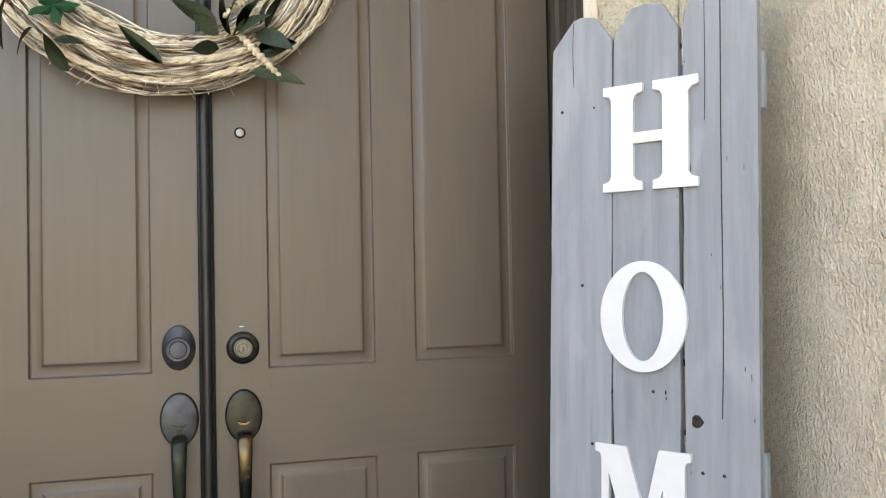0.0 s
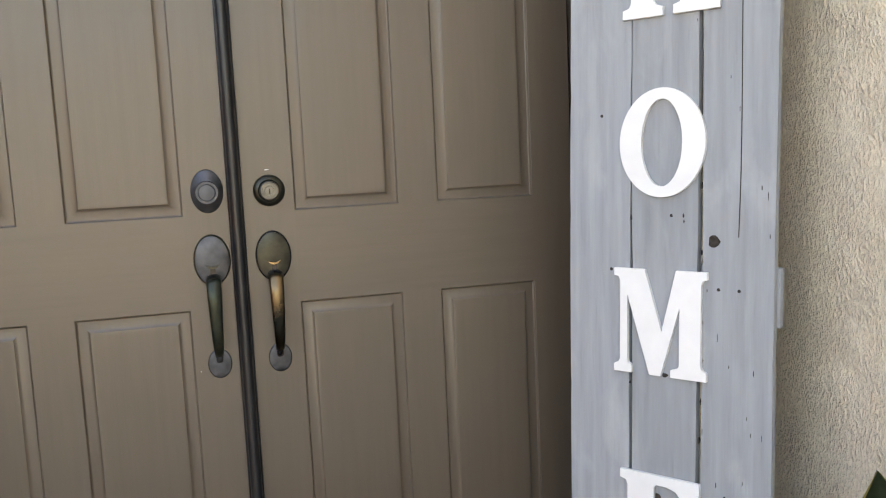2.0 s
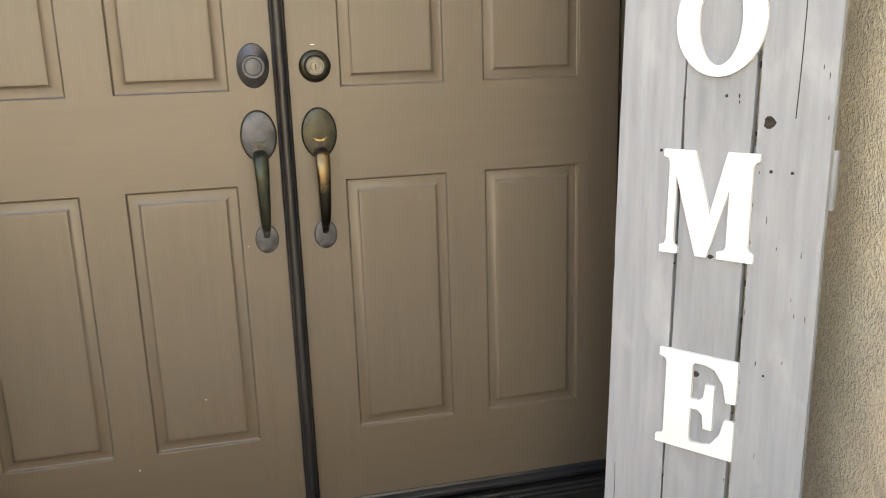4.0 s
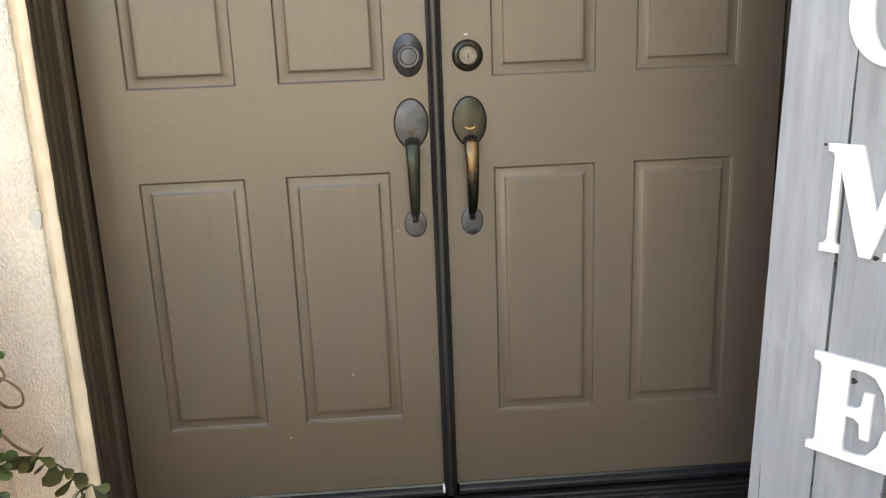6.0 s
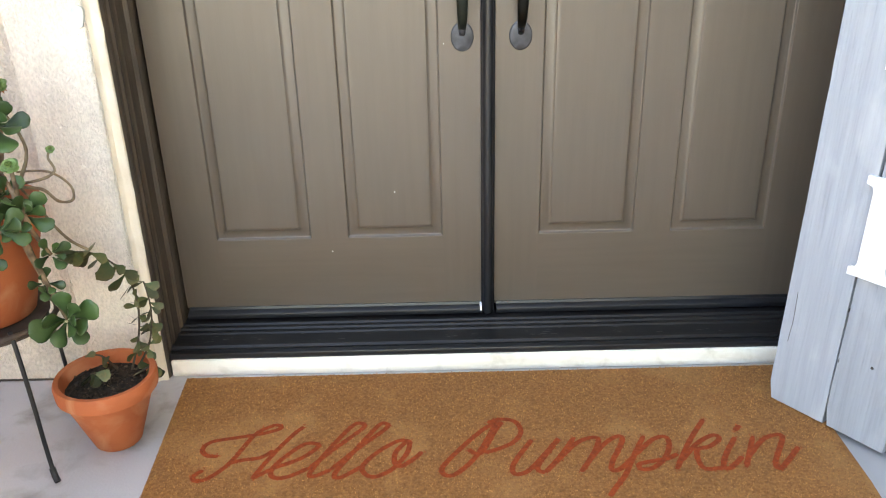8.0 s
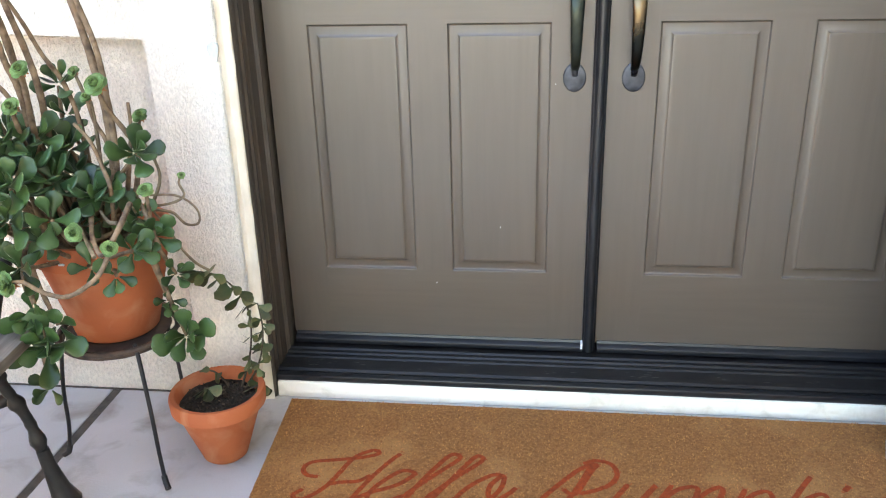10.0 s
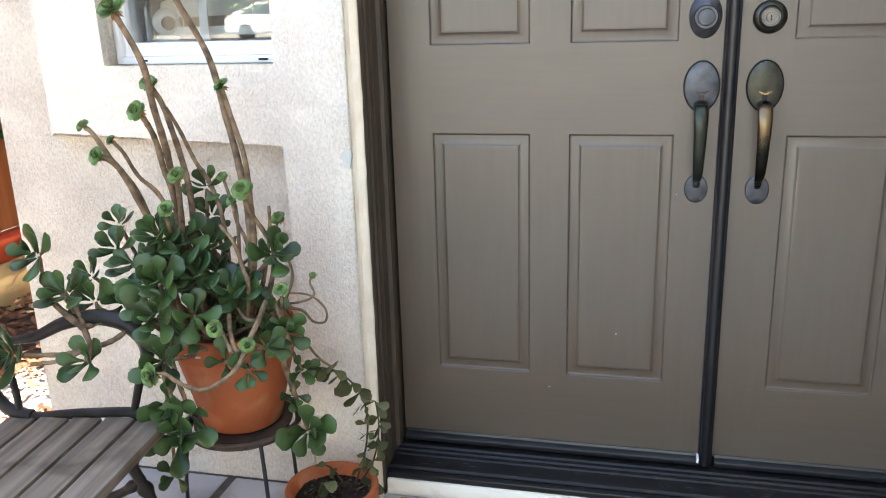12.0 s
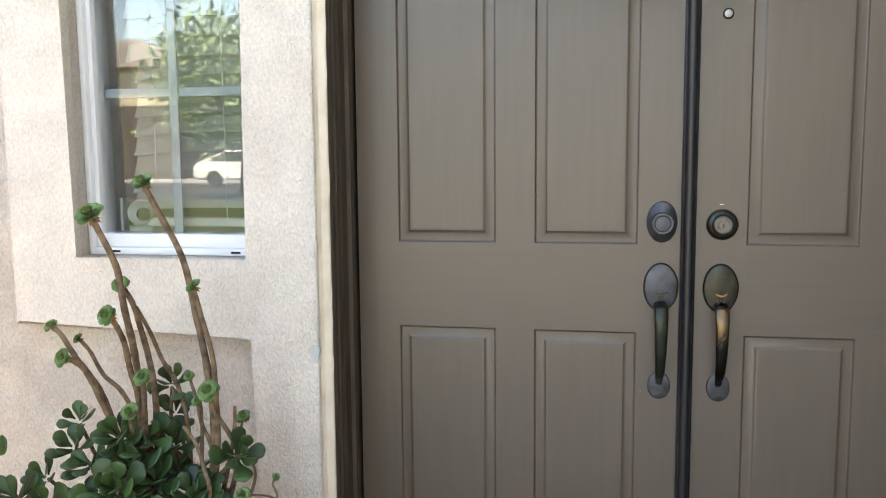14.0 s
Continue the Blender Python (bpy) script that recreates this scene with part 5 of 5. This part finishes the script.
# ---- bench ----
bench = thing("garden_bench", (-1.12, -1.18, 0.0), "weathered slatted garden bench with black cast-iron ends", "bench")
BENCH = Matrix.Translation((-1.07, -0.575, 0)) @ Matrix.Rotation(radians(5.3), 4, "Z") @ Matrix.Translation((1.07, 0.575, 0))
SY = -0.575
for k in range(5):
    x1 = -1.006 - k * 0.0675
    bm = B()
    box(bm, x1 - 0.0575, x1, -1.83, SY - 0.006, 0.364 - 0.0030 * k, 0.386 - 0.0030 * k, 0.0035, 2)
    part("slat", bm, M_SLAT, bench, m=BENCH)
for k in range(3):
    bm = B()
    z = 0.47 + 0.115 * k
    x = -1.415 - 0.03 * k
    box(bm, x - 0.011, x + 0.011, -1.83, SY - 0.02, z, z + 0.085, 0.004, 2)
    part("slat", bm, M_SLAT, bench, m=BENCH)


def bench_end(y):
    """A cast end in one piece: seat rail, looped arm, back post and branch-like legs."""
    bm = B()
    P = lambda *q: smooth_path([(x, y, z) for x, z in q], 8)
    tube(bm, P((-0.985, 0.352), (-1.005, 0.378), (-1.074, 0.390), (-1.185, 0.383), (-1.288, 0.372), (-1.340, 0.384)), 0.0100, 10)
    tube(bm, P((-1.079, 0.390), (-1.062, 0.445), (-1.047, 0.482), (-1.036, 0.514), (-1.044, 0.544), (-1.076, 0.570), (-1.132, 0.578), (-1.194, 0.564), (-1.262, 0.534), (-1.345, 0.526), (-1.41, 0.548)), lambda u: 0.0070 + 0.0085 * math.sin(math.pi * min(1.0, u * 1.05)) ** 2, 10, squash=1.15)
    tube(bm, P((-1.288, 0.374), (-1.337, 0.388), (-1.376, 0.448), (-1.392, 0.500), (-1.425, 0.62), (-1.470, 0.78)), lambda u: 0.0125 - 0.002 * u, 10)
    tube(bm, P((-1.312, 0.380), (-1.316, 0.445), (-1.336, 0.522)), 0.0070, 8)
    tube(bm, P((-1.075, 0.385), (-1.102, 0.330), (-1.100, 0.280), (-1.084, 0.240), (-1.064, 0.190), (-1.052, 0.120)), lambda u: 0.0105 * (1 + 0.50 * abs(math.sin(12 * u)) ** 10), 9, bumpy=0.08, rng=rng)
    tube(bm, P((-1.086, 0.245), (-1.13, 0.215), (-1.185, 0.190), (-1.24, 0.150), (-1.30, 0.105), (-1.345, 0.10)), lambda u: 0.0092 * (1 + 0.50 * abs(math.sin(15 * u)) ** 10), 9, bumpy=0.08, rng=rng)
    tube(bm, P((-1.300, 0.378), (-1.325, 0.25), (-1.350, 0.14), (-1.385, 0.018)), lambda u: 0.013 + 0.004 * u, 9)
    frame_ob = part("end_frame", bm, M_IRON, bench, "black cast-iron end frame", m=BENCH, sharp=70)
    for x, lean in ((-1.052, 0.020), (-1.378, -0.02)):
        bm = tube(B(), [(x, y, 0.125), (x + lean * 0.3, y, 0.085), (x + lean * 0.8, y, 0.035), (x + lean * 1.3, y, 0.0005)], lambda u: 0.0120 + 0.0165 * u * u, 10)
        part("foot", bm, M_IRON, frame_ob, "flared iron foot", m=BENCH, sharp=50)


bench_end(SY)
bench_end(-1.79)

# ---- wreath ----
WC = Vector((-0.076, -0.052, 1.903))
wreath = thing("wreath", tuple(WC), "round straw and vine wreath with green leaves hanging on the doors", "wreath")
rng = random.Random(77)


def ring_path(radius, off_y, wob, n=64, ph=0.0):
    a0 = rng.random() * 6
    f1, f2 = rng.randint(2, 4), rng.randint(3, 7)
    out = []
    for k in range(n):
        a = 2 * math.pi * k / n
        r = radius + wob * math.sin(f1 * a + a0) + 0.4 * wob * math.sin(f2 * a + 2 * a0)
        out.append(WC + Vector((r * math.cos(a), off_y + 0.6 * wob * math.cos(f2 * a + a0), r * math.sin(a))))
    return out


bm = B()
for k in range(125):
    ph = rng.uniform(0, 6.28)
    q = math.sqrt(rng.random())
    tube(bm, ring_path(0.293 + 0.054 * q * math.cos(ph), 0.034 * q * math.sin(ph), rng.uniform(0.004, 0.020), 56), rng.uniform(0.0010, 0.0026), 5, closed=True)
tagged(part("straw_filling", bm, M_STRAW, wreath, "pale dry vine strands", sharp=80), kind="stuff")
for radius, oy in ((0.336, -0.026), (0.300, -0.038), (0.251, -0.026)):
    core_path = ring_path(radius, oy, 0.009, 180)
    for s in range(3):
        bm = B()
        pts = []
        for k, p in enumerate(core_path):
            a = 2 * math.pi * k / 180
            w = k / 180 * 2 * math.pi * 26 + s * 2 * math.pi / 3
            pts.append(p + Vector((math.cos(a), 0, math.sin(a))) * 0.0042 * math.sin(w) + Vector((0, 0.0032 * math.sin(2 * w), 0)))
        part("braid_strand", tube(bm, pts, 0.0032, 6, closed=True), M_BRAID, wreath, "braided straw strand", sharp=80)
bm = B()
for k in range(110):
    a = rng.uniform(3.3, 6.2)
    o = WC + Vector(((0.335 + rng.uniform(-0.03, 0.012)) * math.cos(a), -0.025, (0.335 + rng.uniform(-0.03, 0.012)) * math.sin(a)))
    d = Vector((math.cos(a + rng.uniform(-0.9, 0.9)), rng.uniform(-0.4, 0.1), math.sin(a + rng.uniform(-0.9, 0.9)))) * rng.uniform(0.012, 0.036)
    tube(bm, smooth_path([o, o + d * 0.5 + Vector((0.003, 0, 0.002)), o + d], 3), 0.0007, 4)
tagged(part("loose_straw", bm, M_STRAW, wreath, "loose straw ends"), kind="stuff")


def lance_leaf_mesh(name, mat, width, n=10):
    """A thin pointed leaf one unit long along x, folded a little along its midrib."""
    bm = B()
    rows = []
    for i in range(n + 1):
        u = i / n
        w = 0.5 * width * math.sin(math.pi * u ** 0.75) ** 0.9 + 0.004
        rows.append([bm.verts.new((u, w * e, 0.10 * math.sin(2.6 * u) + 0.22 * w * abs(e))) for e in (-1, -0.5, 0, 0.5, 1)])
    for a, b in zip(rows, rows[1:]):
        for k in range(4):
            bm.faces.new((a[k], a[k + 1], b[k + 1], b[k]))
    bmesh.ops.solidify(bm, geom=bm.faces[:], thickness=0.006)
    return mesh_of(name, bm, mat, 60)


SILK = lance_leaf_mesh("silk_leaf", M_OLIVE, 0.36)
# base and tip of each leaf on the wreath, and its share of width
SPRAY = [(0.019, 1.676, -0.05, 1.705, 0.42), (0.022, 1.658, -0.016, 1.681, 0.5), (0.035, 1.659, 0.061, 1.72, 0.38), (0.043, 1.659, 0.035, 1.727, 0.34), (0.047, 1.659, 0.107, 1.684, 0.36), (0.055, 1.667, 0.092, 1.717, 0.4), (0.091, 1.629, 0.154, 1.643, 0.55), (0.087, 1.664, 0.146, 1.63, 0.5), (0.022, 1.633, -0.017, 1.621, 0.5), (0.08, 1.59, 0.164, 1.568, 0.42), (-0.079, 1.6, -0.142, 1.652, 0.3), (-0.238, 1.577, -0.266, 1.626, 0.42), (-0.298, 1.654, -0.31, 1.601, 0.4), (-0.263, 1.634, -0.218, 1.625, 0.4), (-0.345, 1.611, -0.329, 1.689, 0.45), (0.099, 1.681, 0.12, 1.727, 0.36), (0.108, 1.676, 0.142, 1.727, 0.36)]
for x0, z0, x1, z1, w in SPRAY:
    o = Vector((x0, -0.102 + rng.uniform(-0.008, 0.004), z0))
    d = Vector((x1, -0.112 - rng.uniform(0.0, 0.03), z1)) - o
    put("silk_leaf", SILK, wreath, aim(o, d, rng.uniform(0.9, 1.5), d.length * 1.18, w / 0.40))
bm = B()
hub = bm.verts.new((-0.262, -0.119, 1.692))
rim = []
for k in range(80):
    a = 2 * math.pi * k / 80
    r = 0.042 * (0.66 + 0.26 * math.cos(5 * a + 0.4) + 0.07 * math.cos(15 * a) + 0.04 * math.cos(25 * a))
    rim.append(bm.verts.new((-0.262 + 1.12 * r * math.cos(a), -0.117 - 0.008 * math.cos(5 * a) - 0.10 * r, 1.692 + r * math.sin(a))))
for k in range(80):
    bm.faces.new((hub, rim[k], rim[(k + 1) % 80]))
bmesh.ops.solidify(bm, geom=bm.faces[:], thickness=0.0008)
part("maple_leaf", bm, M_MAPLE, wreath, "bright green lobed leaf")
for a, b in (((0.055, -0.105, 1.665), (0.135, -0.118, 1.578)), ((0.10, -0.105, 1.76), (0.03, -0.11, 1.69))):
    a, b = Vector(a), Vector(b)
    bm = tube(B(), [a + (b - a) * (k / 48) for k in range(49)], lambda u: (0.003 + 0.0045 * math.sin(math.pi * (0.1 + 0.85 * u))) * (1 + 0.30 * math.sin(u * 62)), 8)
    part("wheat_ear", bm, M_BRAID, wreath, "dry straw-coloured grass ear", sharp=80)

# ---- snake plant beside the return wall ----
snake = thing("snake_plant", (0.86, -0.86, 0.0), "dark snake plant with yellow-edged upright leaves in a pot", "potted plant")
bm = lathe(B(), [(0.062, 0.0), (0.066, 0.004), (0.085, 0.150), (0.088, 0.152), (0.088, 0.170), (0.078, 0.170), (0.060, 0.014), (0.004, 0.012)], (0.86, -0.86, 0.0), 40)
part("pot", bm, M_TERRA, snake, "plain terracotta pot", sharp=45)
bm = lathe(B(), [(0.004, 0.0), (0.078, 0.0), (0.078, 0.004), (0.004, 0.004)], (0.86, -0.86, 0.145), 32)
part("soil", bm, M_SOIL, snake)


def blade(o, tip, width, face):
    """A stiff upright leaf with a pale margin: body and margin are separate meshes."""
    o, tip, face = Vector(o), Vector(tip), Vector(face).normalized()
    s = (tip - o).cross(face).normalized()
    rows_in, rows_out = [], []
    b1, b2 = B(), B()
    n = 12
    for k in range(n + 1):
        u = k / n
        w = width * (0.55 + 0.45 * math.sin(math.pi * min(1.0, u * 1.1 + 0.1))) * (1 - max(0, (u - 0.80) / 0.20) ** 2.8) + 0.001
        p = o + (tip - o) * u + face * 0.012 * math.sin(u * 5)
        wi = max(0.0005, w - 0.0045)
        rows_in.append([b1.verts.new(p + s * wi * e + face * (0.006 * e * e)) for e in (-1, -0.5, 0, 0.5, 1)])
        rows_out.append([[b2.verts.new(p + s * sd * q + face * 0.0061) for q in (wi, w)] for sd in (-1, 1)])
    for a, b in zip(rows_in, rows_in[1:]):
        for i in range(4):
            b1.faces.new((a[i], a[i + 1], b[i + 1], b[i]))
    for a, b in zip(rows_out, rows_out[1:]):
        for sd in (0, 1):
            b2.faces.new((a[sd][0], a[sd][1], b[sd][1], b[sd][0]))
    bmesh.ops.solidify(b1, geom=b1.faces[:], thickness=0.003)
    bmesh.ops.solidify(b2, geom=b2.faces[:], thickness=0.003)
    leaf = part("leaf", b1, M_SNAKE, snake, sharp=70)
    part("margin", b2, M_SNAKE_EDGE, leaf, "yellow leaf margin")


blade((0.882, -0.845, 0.148), (0.868, -0.765, 0.630), 0.064, (-0.35, -0.9, 0.1))
blade((0.85, -0.88, 0.148), (0.84, -0.95, 0.50), 0.030, (-0.6, -0.8, 0.1))
blade((0.845, -0.85, 0.148), (0.80, -0.86, 0.42), 0.028, (-0.8, -0.5, 0.1))
blade((0.88, -0.87, 0.148), (0.915, -0.92, 0.55), 0.030, (-0.9, -0.3, 0.1))

# ---- side yard ----
fence = thing("fence", (-2.62, 2.0, 0.0), "orange-stained upright board fence over a low ochre wall", "fence")
rng = random.Random(8)
bm = B()
box(bm, -2.72, -2.60, -2.2, 7.0, -0.1, 0.17, 0.006)
part("low_wall", bm, M_CURB, fence, "low ochre plastered wall")
bm = B()
box(bm, -2.655, -2.615, -2.2, 7.0, 0.172, 0.285, 0.004)
part("kickboard", bm, M_KICK, fence, "red kickboard")
y = -2.2
while y < 7.0:
    bm = B()
    box(bm, -2.668 + rng.uniform(0, 0.004), -2.648, y, y + 0.137, 0.2855, 1.80 + rng.uniform(-0.01, 0.01), 0.003, 1)
    part("board", bm, M_FENCE, fence)
    y += 0.1405
litter = B()
for k in range(3800):
    x, y = rng.uniform(-2.59, -1.82), rng.uniform(-0.1, 3.4)
    if rng.random() < max(0.0, (0.32 - y) * 1.6):
        continue
    s = rng.uniform(0.010, 0.030)
    m = Matrix.Translation((x, y, 0.004 + rng.uniform(0, 0.022))) @ Euler((rng.uniform(-0.6, 0.6), rng.uniform(-0.6, 0.6), rng.uniform(0, 6.3))).to_matrix().to_4x4()
    q = [m @ Vector(p) for p in ((-s, 0, 0), (0, -s * 0.45, s * 0.15), (s, 0, 0), (0, s * 0.45, s * 0.15))]
    litter.faces.new([litter.verts.new(p) for p in q])
solid("leaf_litter", litter, M_LITTER, "dry brown fallen leaves over soil", "fallen leaves", "stuff")
bm = B()
N2 = 14
grid = [[bm.verts.new((-2.60 + 0.80 * i / N2, 0.10 + 3.6 * j / 40, -0.027 + 0.030 * math.sin(math.pi * i / N2) * (0.7 + 0.3 * math.sin(j)) * min(1, j / 5))) for i in range(N2 + 1)] for j in range(41)]
for j in range(40):
    for i in range(N2):
        bm.faces.new((grid[j][i], grid[j][i + 1], grid[j + 1][i + 1], grid[j + 1][i]))
solid("planting_bed", bm, M_SOILBED, "brown soil bed along the fence", "ground", sharp=180)


def tree(name, at, trunk_r, trunk_h, crown, count, leaf_size, label, seed, low=0.0, leaf_mat=None):
    """A trunk with limbs and a crown of many leaves spread unevenly over several boughs."""
    rng = random.Random(seed)
    t = thing(name, at, label, "tree", "trees" if trunk_h > 1.5 else "shrubs")
    at = Vector(at)
    bm = B()
    topp = at + Vector((0, 0, trunk_h))
    tube(bm, smooth_path([at, at + Vector((trunk_r, 0, trunk_h * 0.5)), topp], 5), lambda u: trunk_r * (1.15 - 0.4 * u), 10, bumpy=0.06, rng=rng)
    boughs = []
    for k in range(crown[3]):
        a = rng.uniform(0, 6.28)
        c = topp + Vector((crown[0] * rng.uniform(0.2, 1) * math.cos(a), crown[1] * rng.uniform(0.2, 1) * math.sin(a), crown[2] * rng.uniform(-low, 1)))
        boughs.append((c, rng.uniform(0.35, 0.65) * min(crown[:2])))
        tube(bm, smooth_path([topp - Vector((0, 0, 0.2 * trunk_h)), (topp + c) / 2 + Vector((0, 0, 0.05)), c], 4), lambda u: trunk_r * (0.5 - 0.4 * u), 6)
    part("trunk", bm, M_BARK, t, sharp=70)
    nr = np.random.default_rng(seed)
    verts = np.zeros((count, 6, 3))
    for i in range(count):
        c, r = boughs[int(nr.integers(len(boughs)))]
        p = np.array(c) + nr.normal(size=3) * r * 0.55
        d = nr.normal(size=3) + np.array([0, 0, -0.35])
        d /= np.linalg.norm(d)
        s = np.cross(d, nr.normal(size=3))
        s /= np.linalg.norm(s)
        n = np.cross(d, s)
        ln = leaf_size * nr.uniform(0.7, 1.25)
        verts[i] = [p, p + d * ln * 0.3 + s * ln * 0.2 + n * ln * 0.05, p + d * ln * 0.68 + s * ln * 0.2 + n * ln * 0.05, p + d * ln, p + d * ln * 0.68 - s * ln * 0.2 + n * ln * 0.05, p + d * ln * 0.3 - s * ln * 0.2 + n * ln * 0.05]
    me = bpy.data.meshes.new("crown")
    me.from_pydata(verts.reshape(-1, 3).tolist(), [], np.arange(count * 6).reshape(-1, 6).tolist())
    me.materials.append(leaf_mat or M_TREE)
    put("crown", me, t)


tree("shrub", (-2.44, 1.20, 0.0), 0.028, 0.95, (0.30, 0.75, 0.85, 24), 5200, 0.085, "dark large-leaved evergreen shrub before the fence", 3, 0.45)
tree("shrub", (-2.35, 2.5, 0.0), 0.03, 1.1, (0.40, 0.8, 0.9, 14), 2600, 0.09, "dark large-leaved evergreen shrub before the fence", 5, 0.6)

# ---- across the street, seen in the window glass ----
for (x, y), h, r, n, seed in (((-10.2, -20.5), 2.8, 1.9, 3200, 21), ((-13.2, -32.5), 3.6, 3.0, 3600, 22), ((-2.5, -21.0), 3.0, 2.3, 2600, 23), ((-17.0, -20.0), 3.0, 2.2, 2200, 24)):
    tree("street_tree", (x, y, -0.03), 0.12, h, (r, r, 1.9, 14), 2 * n, 0.22, "leafy green street tree", seed, 0.4, M_STREET)
house = thing("far_house", (-34.0, -41.0, -0.03), "two-storey house with darkened lower walls and a tiled roof across the street", "house")
# lower storey coloured dark to stand for the dim patch in the glass
bm = B()
box(bm, -46.0, -22.5, -50.0, -40.0, -0.03, 3.9)
part("lower_wall", bm, M_FARWALL, house, "lower storey, coloured dark to dim the window reflection")
bm = B()
box(bm, -46.0, -22.5, -50.0, -40.2, 3.9, 6.0)
part("upper_wall", bm, M_FARCREAM, house, "sunlit cream upper storey")
bm = B()
prism(bm, [(-47.0, 5.9), (-21.5, 5.9), (-24.5, 7.3), (-44.0, 7.3)], 1, -50.6, -39.4)
part("roof", bm, M_FARROOF, house, "pale tiled roof")
for x in (-43.0, -35.0, -28.5):
    bm = B()
    box(bm, x, x + 2.4, -40.2, -40.1, 4.4, 5.6, 0.02)
    w = part("window", bm, M_VINYL, house, "white-framed window")
    bm = B()
    box(bm, x + 0.1, x + 2.3, -40.1, -40.07, 4.5, 5.5)
    part("pane", bm, M_DARKGLASS, w)
car = thing("parked_car", (-8.9, -17.3, -0.02), "white saloon car parked at the kerb", "car")
bm = B()
prism(bm, [(-11.10, 0.25), (-6.70, 0.25), (-6.62, 0.55), (-6.80, 0.80), (-7.80, 0.95), (-8.50, 1.40), (-9.80, 1.42), (-10.60, 1.0), (-11.10, 0.92), (-11.18, 0.6)], 1, -18.15, -16.45)
bmesh.ops.bevel(bm, geom=bm.edges[:], offset=0.09, segments=3, affect="EDGES")
part("body", bm, M_CAR, car)
bm = B()
prism(bm, [(-10.40, 1.0), (-8.00, 0.98), (-8.55, 1.33), (-9.75, 1.35)], 1, -16.46, -16.43)
part("side_window", bm, M_DARKGLASS, car)
for x in (-10.25, -7.55):
    bm = B()
    tube(bm, [(x, -16.62, 0.30), (x, -16.44, 0.30)], 0.31, 24)
    wheel = part("wheel", bm, M_TYRE, car)
    bm = B()
    tube(bm, [(x, -16.445, 0.30), (x, -16.42, 0.30)], 0.19, 20)
    part("rim", bm, M_NICKEL, wheel)
car.matrix_basis = Matrix.Translation((-13.7, -29.5, -0.02))
